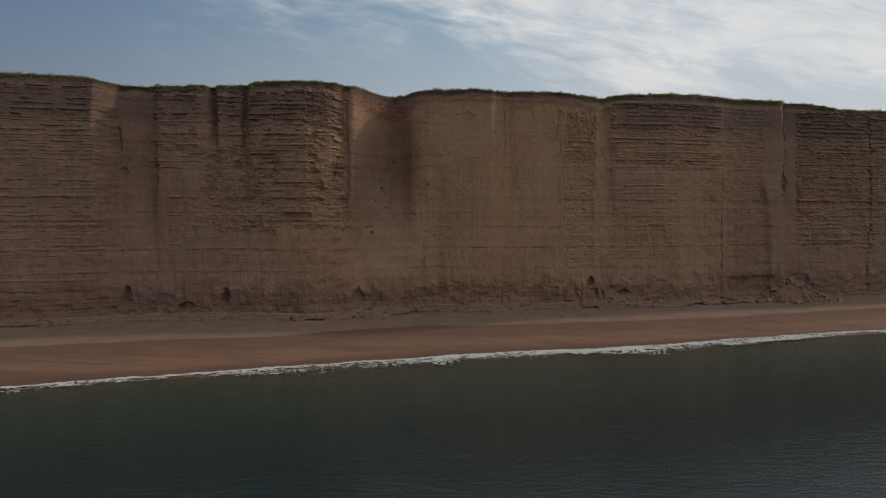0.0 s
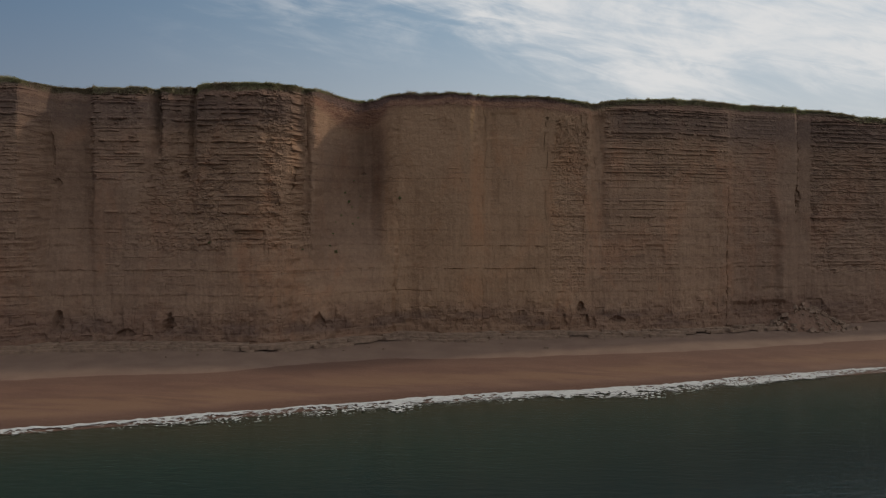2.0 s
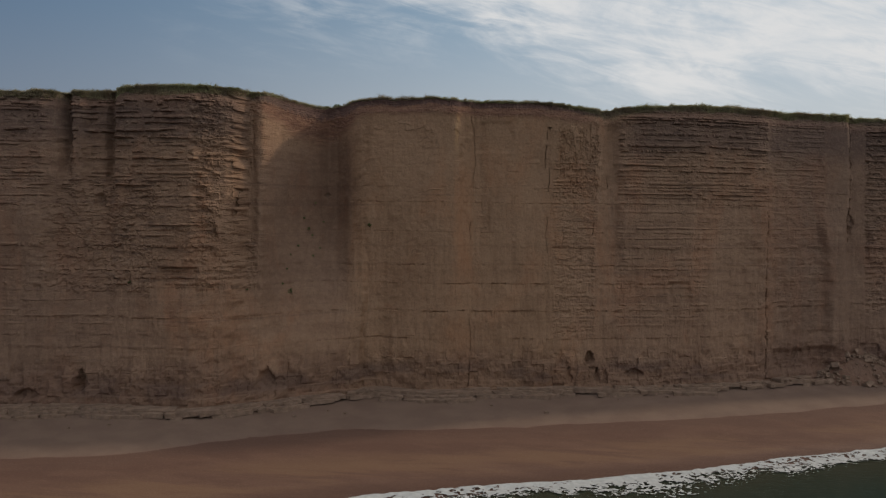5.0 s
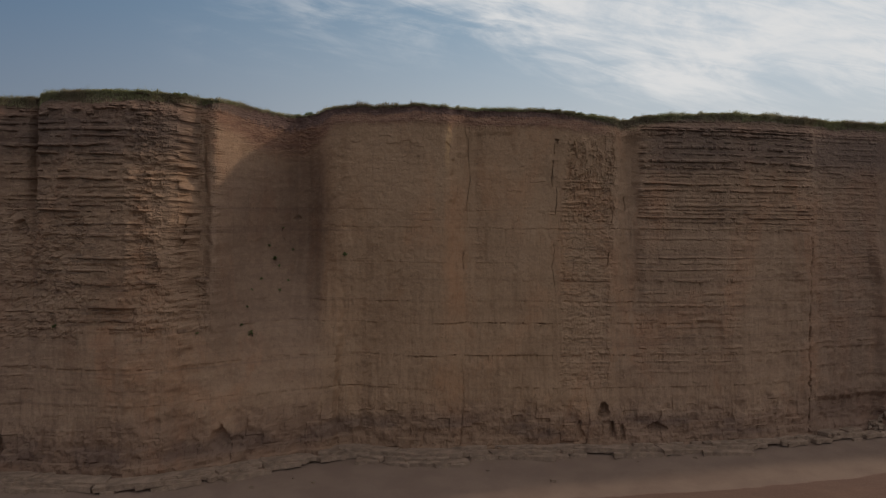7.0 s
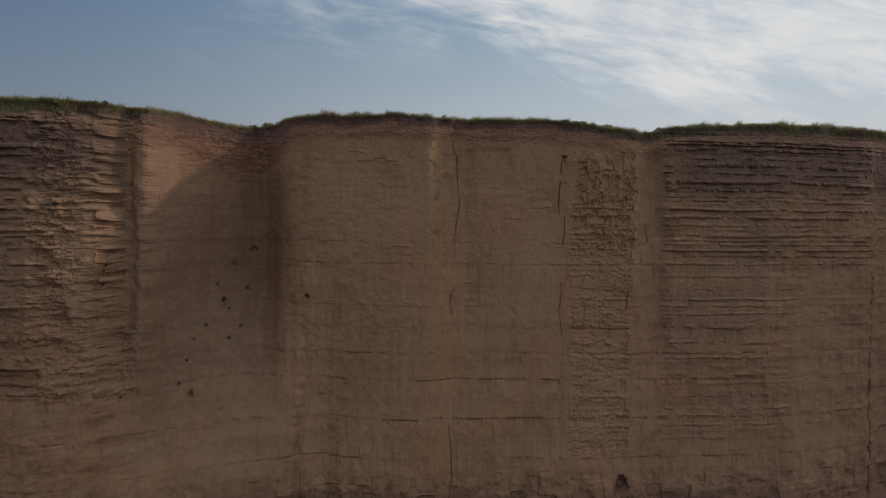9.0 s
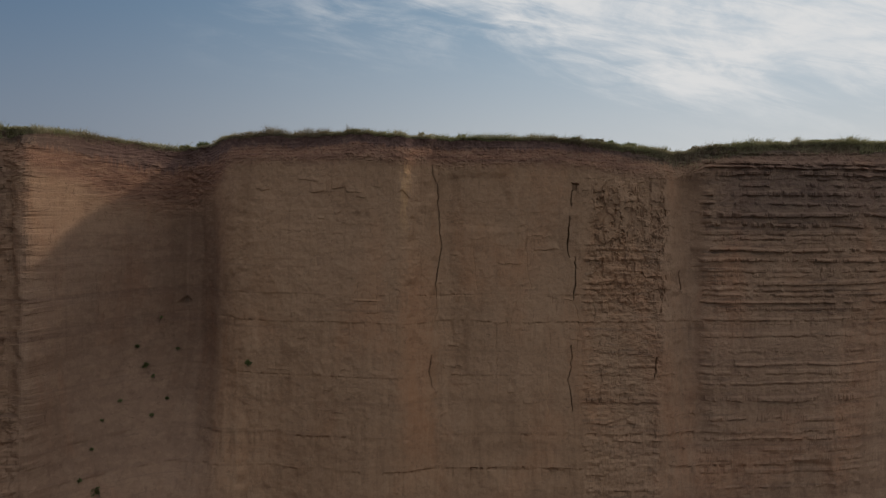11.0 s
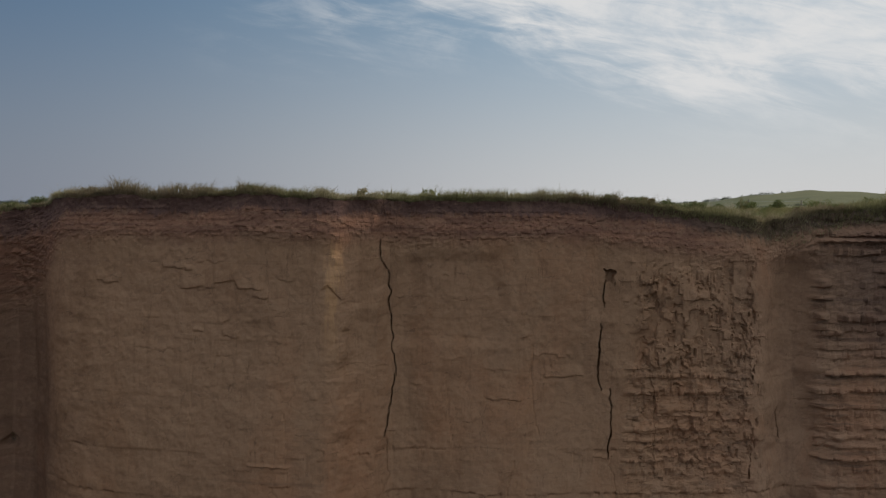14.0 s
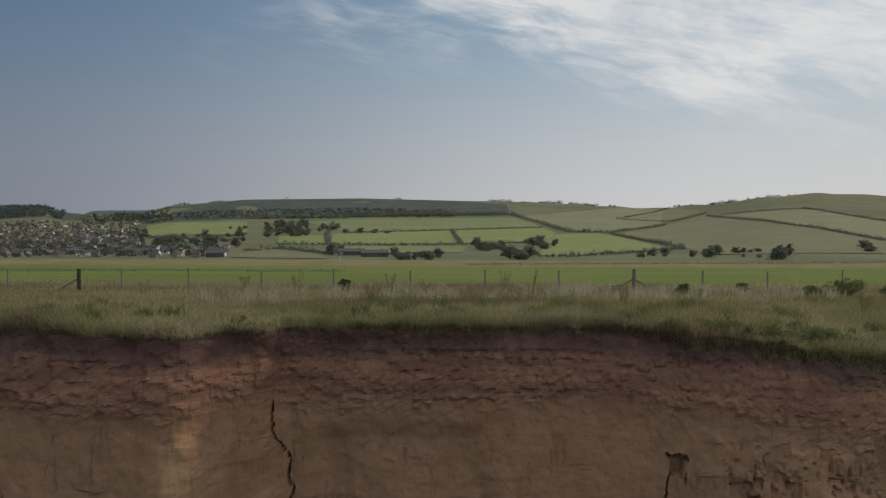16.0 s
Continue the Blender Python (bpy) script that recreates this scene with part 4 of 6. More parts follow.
sx = np.concatenate([-np.geomspace(4000, 150, 24), np.arange(-140, 160, 4.0), np.geomspace(164, 4000, 24)])
sy = np.concatenate([-np.geomspace(4000, 40, 24), np.arange(-36, 200, 4.0)])
SX, SY = np.meshgrid(sx, sy)
SY = np.where(SY > along(SHORE, SX) + 8, along(SHORE, SX) + 8, SY)
tagged(sheet("sea", SX, SY, 0.04 * fbm(SX * 0.08, SY * 0.15, 9, 3), M_SEA), "calm dark green sea with small ripples", "sea", kind="structure")


def foam_strip(name, x0, x1, wide, seed, keep, offset):
    """Lacy foam on the water's edge: a fine sheet of which only the bubbly patches are there."""
    X, V = np.meshgrid(np.arange(x0, x1, 0.11), np.arange(0, 1.0001, 1 / 84))
    grow = np.clip(0.30 + 0.9 * vnoise(X * 0.045, 0.0, seed) + 0.35 * fbm(X * 0.22, 0.0, seed + 1, 3), 0.12, 1.4)
    line = along(SHORE, X) + offset + 1.6 * fbm(X * 0.035, 0.3, seed + 2, 3) + 0.5 * fbm(X * 0.25, 0.3, seed + 3, 4)
    Y = line - V * wide * grow * np.interp(X, [-130, -60, -25, 0, 25, 42, 58, 70, 150], [0.6, 0.6, 0.7, 1.2, 1.45, 0.95, 0.5, 0.3, 0.35])
    wx_, wy_ = X + 0.9 * fbm(X * 0.5, Y * 0.7, seed + 11, 3), Y + 0.9 * fbm(X * 0.5, Y * 0.7, seed + 12, 3)
    lace = np.minimum(np.abs(fbm(wx_ * 0.75, wy_ * 1.1, seed + 4, 3, 0.5)), 0.8 * np.abs(fbm(wx_ * 1.7, wy_ * 2.3, seed + 13, 3, 0.5)))
    dens = keep * (1.0 - V) ** 1.2 * (0.25 + 1.1 * vnoise(X * 0.09, V * 2.0, seed + 8)) + 0.010 * (1 - V)
    crest = V < (0.030 + 0.07 * step_(vnoise(X * 0.06, 8.0, seed + 9), 0.3, 0.75) + 0.05 * fbm(X * 0.8, 2.0, seed + 14, 4)) / np.maximum(grow, 0.3)
    here = (lace < dens * (0.45 + 0.9 * vnoise(X * 0.11, 2.0, seed + 5))) | (crest & (vnoise(X * 2.3, Y * 2.9, seed + 10) > 0.16))
    Z = 0.10 + np.maximum(0, np.interp((Y - along(SHORE, X)), [0, 12], [0, 1.4])) + 0.16 * vnoise(X * 1.3, Y * 1.3, seed + 7) * (1 - V)
    f = grid_faces(X.shape[1], X.shape[0])
    f = f[here.ravel()[f].sum(1) >= 3]
    return tagged(new(name, mesh_from(name, np.stack([X, Y, Z], -1), f, M_FOAM, True)), "thin white lacy surf along the water's edge", "foam", kind="stuff")


foam_strip("surf", -130, 150, 9.5, 201, 0.30, 1.5)

# ---------------------------------------------------------------- the land behind
# height of the skyline over the cliff top, in milliradians, by bearing
RIDGE = [(-1.2, 16), (-0.61, 16.4), (-0.583, 17), (-0.554, 16.4), (-0.54, 12), (-0.51, 8), (-0.49, 7), (-0.435, 7), (-0.4, 18), (-0.335, 22.3), (-0.311, 24.3), (-0.26, 25), (-0.169, 26.3), (-0.02, 23), (0.068, 19.7), (0.13, 15.8), (0.165, 14), (0.196, 15.8), (0.228, 17.7), (0.259, 21.7), (0.29, 26), (0.353, 31.5), (0.425, 28.2), (1.2, 26)]
FROM = (18.0, 150.0)


def ridge_d(u):
    return np.interp(u, [-0.62, -0.53, -0.45, -0.40, 0.05, 0.2, 0.45], [3300, 3000, 2700, 2900, 3000, 2700, 2400])


def land_z(X, Y):
    """Height of the land: a flat cliff top, a hidden vale, and slopes that climb to the downs."""
    d = np.maximum(Y - FROM[1], 1.0)
    u = np.clip((X - FROM[0]) / d, -1.2, 1.2)
    near = np.interp(d, [0, 25, 50, 80, 110, 150, 250, 400, 550], [46.9, 46.75, 46.1, 45.1, 44.85, 42.6, 34, 22, 18])
    crest = along(RIDGE, u) / 1000.0
    rd = ridge_d(u)
    s = np.clip((d - 550) / (rd - 550), 0, 1)
    tilt = -0.0473 + (crest + 0.0473) * s ** 0.82 - 0.0108 * (1 - s) ** 8
    far = 50 + tilt * d
    far = np.where(d > rd, (50 + crest * rd) - (d - rd) * 0.10, far)
    far = np.maximum(far, 104 * np.exp(-((d - 4550) / 160) ** 2) * window(u, -0.52, -0.36, 0.03) * (1 + 0.04 * fbm(u * 12, 0.5, 16, 3)))
    z = near + (far - near) * step_(d, 480, 620)
    return np.maximum(z, -2.0)


def ground_z(X, Y):
    k = step_(Y - rim_y(X), 14, 1)
    return land_z(X, Y) * (1 - k) + (rim_z(X) - 0.03) * k + 0.12 * fbm(X * 0.12, Y * 0.12, 15, 3) * step_(Y - rim_y(X), 1, 6)


gx = np.concatenate([np.arange(-130, -30, 1.0), np.arange(-30, 60, 0.6), np.arange(60, 150.1, 1.0)])
gv = np.concatenate([np.arange(0, 12, 0.5), np.arange(12, 60, 1.2), np.geomspace(60, 4780, 150)])
GX0, GV = np.meshgrid(gx, gv)
GX = FROM[0] + (GX0 - FROM[0]) * (1 + GV / 130.0)
GY = rim_y(GX0) * (1 - step_(GV, 0, 60)) + 172 * step_(GV, 0, 60) + GV
GZ = np.where(GV < 62, ground_z(np.clip(GX, -130, 150), GY), land_z(GX, GY))
GZ[0] = rim_z(GX0[0])
GY[0] = rim_y(GX0[0])
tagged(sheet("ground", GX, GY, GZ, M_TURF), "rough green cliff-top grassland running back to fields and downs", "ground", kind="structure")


# ---------------------------------------------------------------- rock at the cliff's foot
def slab_mesh(name, seed, long_, deep, thick, cuts=5, rough=0.16):
    """A worn plate of rock with a lobed outline, flat on top."""
    rng = random.Random(seed)
    bm = bmesh.new()
    box(bm, (-long_ / 2, -deep / 2, -thick / 2), (long_ / 2, deep / 2, thick / 2))
    bmesh.ops.subdivide_edges(bm, edges=bm.edges[:], cuts=cuts, use_grid_fill=True)
    for v in bm.verts:
        a, b_ = v.co.x / long_ * 2, v.co.y / deep * 2
        r = (abs(a) ** 4 + abs(b_) ** 4) ** 0.25
        k = 1 - 0.12 * max(0, r - 0.7)
        n = noise.noise(Vector((v.co.x * 0.9 + seed * 7.3, v.co.y * 0.9, 0.0)))
        m_ = noise.noise(Vector((v.co.x * 2.6, v.co.y * 2.6, v.co.z * 2.6 + seed)))
        v.co.x *= k * (1 + 0.16 * n)
        v.co.y *= k * (1 + 0.42 * n)
        v.co += Vector((0.3 * m_, 0.3 * m_, 0.35 * m_)) * rough * min(1.0, thick * 2)
    me = bpy.data.meshes.new(name)
    bm.to_mesh(me)
    bm.free()
    me.materials.append(M_ROCK)
    return me


def beach_z(x, y):
    back_ = sum(along(PLAN, x + o) for o in (-8, -4, 0, 4, 8)) / 5 - 1.0
    sh = along(SHORE, x)
    return np.interp((y - sh) / (back_ - sh), [-1.2, -0.3, 0, 0.30, 0.45, 0.62, 0.8, 1.0, 1.2], [-3.2, -0.9, 0.0, 1.35, 2.1, 2.75, 3.15, 3.9, 4.3])


SLABS = [slab_mesh("rock_slab", k, *dims) for k, dims in enumerate([(4.6, 2.4, 0.55), (3.4, 2.0, 0.5), (5.8, 2.2, 0.6), (2.2, 1.5, 0.45), (1.5, 1.1, 0.45), (2.8, 2.4, 0.5), (7.0, 2.6, 0.6)])]
BLOCKS = [slab_mesh("rock", 20 + k, *dims, 3, 0.3) for k, dims in enumerate([(1.0, 0.8, 0.6), (0.7, 0.6, 0.5), (1.4, 1.0, 0.8), (0.5, 0.45, 0.35), (0.9, 0.5, 0.5)])]
FOOT = CY[8]


def foot_line(x):
    """The line along which the ledges at the foot lie, smoother than the face."""
    return float(np.interp(x, xs, np.convolve(FOOT, np.ones(41) / 41, "same")))


rng = random.Random(12)
x = -80.0
while x < 66:
    if rng.random() < 0.93:
        for row in range(rng.choice((1, 2, 2, 3))):
            me = rng.choice(SLABS)
            sx_ = x + rng.uniform(-1.5, 1.5)
            sy_ = foot_line(sx_) - 0.1 - (0.5 if sx_ < 10 else 0) - 0.95 * row - rng.uniform(0, 0.6) + (0.8 if 10 < sx_ < 58 else 0)
            slope = math.degrees(math.atan2(foot_line(sx_ + 3) - foot_line(sx_ - 3), 6))
            ob = new("rock_slab", me)
            ob.matrix_world = pose(sx_, sy_, float(beach_z(sx_, sy_)) + 0.48 - 0.22 * row, rng.uniform(-4, 4), rng.uniform(-3, 3), slope + rng.uniform(-12, 12))
            tagged(ob, "flat worn brown rock slab lying at the cliff foot", "rock", "ledge of slabs at the cliff foot")
    x += rng.uniform(1.0, 2.1)

# the rock fall: a mound against the face with loose blocks on it
HEAP = (75.5, 189.6)


def heap_h(x, y):
    q = np.sqrt(((x - HEAP[0]) / 9.5) ** 2 + ((y - HEAP[1] - 0.2 * (x - HEAP[0])) / 5.2) ** 2)
    return 4.9 * np.clip(1 - q, 0, 1) ** 1.15


HX, HY = np.meshgrid(np.arange(64, 88, 0.2), np.arange(181, 197, 0.2))
HZ = beach_z(HX, HY) - 0.25 + heap_h(HX, HY) + 0.45 * fbm(HX * 0.8, HY * 0.8, 301, 5, 0.6) * step_(heap_h(HX, HY), 0.0, 0.6)
tagged(sheet("rockfall_mound", HX, HY, HZ, M_CLIFF, False), "pale mound of broken sandstone fallen against the cliff", "rockfall")
rng = random.Random(31)
for k in range(230):
    a, r = rng.uniform(0, 2 * math.pi), rng.uniform(0, 1) ** 0.6
    px_, py_ = HEAP[0] + 9.5 * r * math.cos(a) + 1.5, HEAP[1] - 1.0 + 4.6 * r * math.sin(a) * (1 if math.sin(a) < 0 else 0.2) + 0.2 * 9.5 * r * math.cos(a)
    ob = new("rock", rng.choice(BLOCKS))
    s_ = rng.choice((0.25, 0.35, 0.5, 0.8)) * rng.uniform(0.8, 1.2) * (1.25 if r > 0.6 else 0.9)
    ob.matrix_world = pose(px_, py_, float(beach_z(px_, py_) + heap_h(px_, py_)) + 0.02 * s_, rng.uniform(-35, 35), rng.uniform(-35, 35), rng.uniform(0, 360)) @ Matrix.Scale(s_, 4)
    tagged(ob, "broken brown sandstone block in the rock fall", "rock", "blocks of the rock fall")
for bx_, by_, s_ in ((57.5, 181.0, 1.3), (-8.0, 162.0, 0.5), (-5.5, 161.0, 0.45), (14.5, 166.0, 0.5), (22.0, 163.5, 0.5), (-38.5, 150.0, 0.55), (-34.0, 151.5, 0.45), (40.5, 172.5, 0.6), (48.0, 176.0, 0.5), (33.0, 170.5, 0.5), (-12.0, 158.8, 0.5), (18.5, 169.8, 0.6)):
    ob = new("rock", BLOCKS[int(abs(bx_)) % 5])
    ob.matrix_world = pose(bx_, by_, float(beach_z(bx_, by_)) + 0.10 * s_, 0, 0, bx_ * 37) @ Matrix.Scale(s_, 4)
    tagged(ob, "lone brown rock lying on the sand", "rock", "loose rocks on the beach")


# ---------------------------------------------------------------- grass along the cliff top
def blades(name, X, Y, Z, tall, wide, lean, mat, label, seed):
    """Grass: each blade a bent strip of three triangles, rooted at X, Y, Z."""
    r = np.random.RandomState(seed)
    n = len(X)
    a = r.uniform(0, 2 * np.pi, n)
    dx, dy = np.cos(a) * wide, np.sin(a) * wide
    b_ = r.uniform(0, 2 * np.pi, n)
    k = r.uniform(0.2, 0.95, n) * tall
    ox, oy = np.cos(b_) * k + lean[0] * tall, np.sin(b_) * k + lean[1] * tall
    root = np.stack([X, Y, Z - 0.04], -1)
    side = np.stack([dx, dy, np.zeros(n)], -1)
    mid = root + np.stack([ox * 0.35, oy * 0.35, tall * 0.6], -1)
    tip = root + np.stack([ox, oy, tall * r.uniform(0.8, 1.05, n)], -1)
    co = np.stack([root - side, root + side, mid - side * 0.7, mid + side * 0.7, tip], 1).reshape(-1, 3)
    i = np.arange(n)[:, None] * 5
    f = np.concatenate([i + [0, 1, 3], i + [0, 3, 2], i + [2, 3, 4]], 0)
    return tagged(new(name, mesh_from(name, co, f, mat)), label, "grass", kind="stuff")


def scatter(n, x0, x1, v0, v1, seed):
    r = np.random.RandomState(seed)
    X = r.uniform(x0, x1, n)
    V = v0 + (v1 - v0) * r.uniform(0, 1, n) ** 1.15
    return X, rim_y(X) + V, V, r


X, Y, V, r = scatter(74000, -14, 50, 0.0, 14.0, 41)
patch = vnoise(X * 0.35, Y * 0.35, 42) * 0.5 + vnoise(X * 0.09, Y * 0.09, 43) * 0.5 + 1.3 * np.clip(vnoise(X * 1.6, Y * 1.6, 40) - 0.5, 0, 1)
blades("long_grass", X, Y, ground_z(X, Y), r.uniform(0.10, 0.30, len(X)) * (0.45 + 0.9 * patch) * (0.7 + 0.5 * step_(V, 0.5, 4)), r.uniform(0.006, 0.014, len(X)), (0.12, 0.0), M_GRASS, "long green and straw-coloured grass on the cliff top", 44)
X, Y, V, r = scatter(52000, -40, 75, 12.0, 27.0, 45)
patch = vnoise(X * 0.3, Y * 0.3, 46)
blades("long_grass", X, Y, ground_z(X, Y), r.uniform(0.15, 0.36, len(X)) * (0.4 + 1.1 * patch), r.uniform(0.010, 0.02, len(X)), (0.1, 0.0), M_GRASS, "long green and straw-coloured grass beside the fence", 47)
for seed, a, b_, n in ((48, -115, -14, 32000), (49, 50, 140, 26000)):
    X, Y, V, r = scatter(n, a, b_, 0.0, 5.0, seed)
    patch = vnoise(X * 0.35, Y * 0.35, 50)
    blades("long_grass", X, Y, ground_z(X, Y), r.uniform(0.2, 0.5, len(X)) * (0.4 + 1.1 * patch), r.uniform(0.02, 0.04, len(X)), (0.1, 0.0), M_GRASS, "tufted green grass along the cliff edge", seed + 10)
# the fringe that shows against the sky
X, Y, V, r = scatter(70000, -115, 140, -0.05, 0.9, 67)
patch = vnoise(X * 0.6, 0.0, 68) * 0.7 + vnoise(X * 0.13, 0.0, 69) * 0.6
blades("edge_grass", X, Y, rim_z(X), r.uniform(0.16, 0.58, len(X)) * (0.35 + patch + 2.2 * np.clip(vnoise(X * 1.3, 0.0, 74) - 0.66, 0, 1)), r.uniform(0.010, 0.022, len(X)), (0.12, -0.05), M_EDGE, "grass fringe along the cliff edge", 70)
# tussocks of broad blades on the edge, tall stalks against the sky, pale seed heads by the fence
r = np.random.RandomState(71)
for n, per, x0, x1, v0, v1, tall, wide, mat, nm, label in ((190, 90, -8, 46, 0.0, 1.6, (0.22, 0.50), (0.008, 0.018), M_EDGE, "tussock_grass", "bright green tussocks of coarse grass on the cliff edge"), (120, 80, -6, 44, 1.5, 9.0, (0.25, 0.55), (0.008, 0.018), M_TUFT, "tussock_grass", "dark green tussocks in the cliff-top grass"),
                                                           (330, 26, -110, 135, 0.0, 1.2, (0.35, 0.85), (0.008, 0.020), M_EDGE, "tall_stalks", "tall thin stalks standing along the cliff edge"), (150, 22, 4, 34, 13.0, 21.0, (0.5, 0.85), (0.006, 0.014), M_SEED, "seed_heads", "pale dry grass stalks with seed heads near the fence")):
    cx_, cv_ = np.repeat(r.uniform(x0, x1, n), per), np.repeat(v0 + (v1 - v0) * r.uniform(0, 1, n) ** 1.3, per)
    big = np.repeat(r.uniform(0.5, 1.2, n), per)
    X, V = cx_ + r.normal(0, 0.20, n * per) * big, np.maximum(0.0, cv_ + r.normal(0, 0.20, n * per))
    Y = rim_y(X) + V
    blades(nm, X, Y, ground_z(X, Y), r.uniform(*tall, n * per) * big, r.uniform(*wide, n * per), (0.08, -0.1), mat, label, 72 + per)
# turf that hangs over the lip
r = np.random.RandomState(61)
X = r.uniform(-115, 140, 19000)
X = X[(vnoise(X * 0.7, 0.0, 62) > np.where((X > -8) & (X < 26), 0.62, 0.5))]
blades("hanging_turf", X, rim_y(X) + 0.05, rim_z(X) + 0.02, r.uniform(0.08, 0.30, len(X)), r.uniform(0.012, 0.03, len(X)), (0.05, -1.1), M_EDGE, "green turf hanging over the cliff edge", 63)
# grass that creeps down the rounded, crumbling edge
r = np.random.RandomState(64)
X = np.concatenate([r.uniform(-115, 140, 34000), r.uniform(-62, -16, 5000), r.uniform(24, 84, 6000)])
reach = np.interp(X, [-115, -60, -40, -36, -24, -18, -8, 12, 22, 30, 33, 36, 60, 140], [1.2, 1.1, 0.8, 1.2, 1.2, 0.6, 0.10, 0.04, 0.20, 0.8, 1.3, 0.7, 0.8, 1.0])
down = r.uniform(0, 1.0, len(X)) ** 1.7 * reach * (0.4 + 0.9 * vnoise(X * 0.4, 0.0, 65))
Zs = rim_z(X) - down
Yf = np.concatenate([face_y(X[None, a:a + 4000], Zs[None, a:a + 4000])[0] for a in range(0, len(X), 4000)])
big_ = 1 + 0.7 * (np.abs(X - 15) > 32)
blades("creeping_grass", X, Yf - 0.02, Zs, r.uniform(0.08, 0.24, len(X)) * big_, r.uniform(0.010, 0.022, len(X)) * big_, (0.05, -0.35), M_EDGE, "green grass creeping down the crumbling cliff edge", 66)


# ---------------------------------------------------------------- plants
def leaf_cloud(centres, spread, size, count, seed, squash=0.8):
    """Many small leaves round the given centres: places and triangles."""
    r = np.random.RandomState(seed)
    c = np.repeat(np.asarray(centres, float), count, 0)
    n = len(c)
    d = r.normal(size=(n, 3))
    d /= np.linalg.norm(d, axis=1)[:, None]
    rad = np.repeat(np.asarray(spread, float), count) * r.uniform(0.55, 1.05, n)
    p = c + d * rad[:, None] * [1, 1, squash]
    a, b_ = r.normal(size=(n, 3)), r.normal(size=(n, 3))
    a /= np.linalg.norm(a, axis=1)[:, None]
    b_ /= np.linalg.norm(b_, axis=1)[:, None]
    s = size * r.uniform(0.6, 1.3, n)[:, None]
    co = np.stack([p - a * s, p + b_ * s * 0.6, p + a * s, p - b_ * s * 0.6], 1).reshape(-1, 3)
    return co, np.arange(n * 4).reshape(-1, 4)


def leaf_part(name, centres, spread, size, count, seed, mat, parent, squash=0.8):
    co, f = leaf_cloud(centres, spread, size, count, seed, squash)
    ob = new(name, mesh_from(name, co, f, mat))
    ob.parent = parent
    return ob


def rod(bm, p, q, r0, r1, n=6):
    """A tapered stick from p to q."""
    p, q = Vector(p), Vector(q)
    m_ = (q - p).to_track_quat("Z", "Y").to_matrix().to_4x4()
    v = bmesh.ops.create_cone(bm, cap_ends=True, segments=n, radius1=r0, radius2=r1, depth=(q - p).length)["verts"]
    bmesh.ops.transform(bm, matrix=Matrix.Translation((p + q) / 2) @ m_, verts=v)


def tree(seed, tall, wide, label, mat=None):
    """Trunk, limbs and a crown of leaf clumps with gaps and an uneven outline."""
    rng = random.Random(seed)
    root = tagged(new("tree"), label, "tree", "field trees")
    bm = bmesh.new()
    rod(bm, (0, 0, -0.3), (0, 0, tall * 0.5), tall * 0.028, tall * 0.014)
    tips = []
    for k in range(9):
        a, h = rng.uniform(0, 6.28), rng.uniform(0.15, 0.4)
        d = wide * rng.uniform(0.18, 0.36)
        tip = (math.cos(a) * d, math.sin(a) * d, tall * rng.uniform(0.2, 0.65))
        rod(bm, (0, 0, tall * h), tip, tall * 0.011, tall * 0.004, 5)
        tips.append(tip)
    part("trunk", bm, M_BARK, root)
    cent = tips + [(rng.gauss(0, wide * 0.17), rng.gauss(0, wide * 0.17), tall * rng.uniform(0.1, 0.72)) for k in range(20)]
    leaf_part("crown", cent, [wide * rng.uniform(0.14, 0.25) for c in cent], tall * 0.05, 42, seed, mat or M_LEAF, root)
    return root


def bush(label, seed, wide, tall, leaf, mat, name="bush", count=90):
    rng = random.Random(seed)
    root = tagged(new(name), label, "bush")
    bm = bmesh.new()
    cent = []
    for k in range(11):
        a, d = rng.uniform(0, 6.28), wide * 0.5 * rng.uniform(0.1, 0.9)
        tip = (math.cos(a) * d, math.sin(a) * d, tall * rng.uniform(0.3, 0.8))
        rod(bm, (tip[0] * 0.3, tip[1] * 0.3, -0.1), tip, wide * 0.012, wide * 0.005, 4)
        cent.append(tip)
    part("woody_base", bm, M_BARK, root)
    leaf_part("foliage", cent, [wide * rng.uniform(0.12, 0.24) for c in cent], leaf, count, seed, mat, root, 0.75)
    return root


def weed(seed, tall):
    """A tall stalky weed with paired leaves and a pale head."""
    rng = random.Random(seed)
    root = tagged(new("weed"), "tall stalky green weed with pale seed heads in the grass", "weed", "tall weeds")
    cent = []
    for k in range(5):
        bm = bmesh.new()
        a = rng.uniform(0, 6.28)
        top = (math.cos(a) * 0.28, math.sin(a) * 0.28, tall * rng.uniform(0.7, 1.0))
        rod(bm, (math.cos(a) * 0.06, math.sin(a) * 0.06, -0.1), top, 0.012, 0.006, 4)
        part("stalk", bm, M_TUFT, root)
        cent += [tuple(c * f for c in top) for f in (0.45, 0.65, 0.85, 1.0)]
    leaf_part("leaves", cent, [0.09] * len(cent), 0.035, 14, seed, M_GRASS, root)
    return root


def on_ground(x, y):
    return float(ground_z(np.array([x]), np.array([y]))[0])


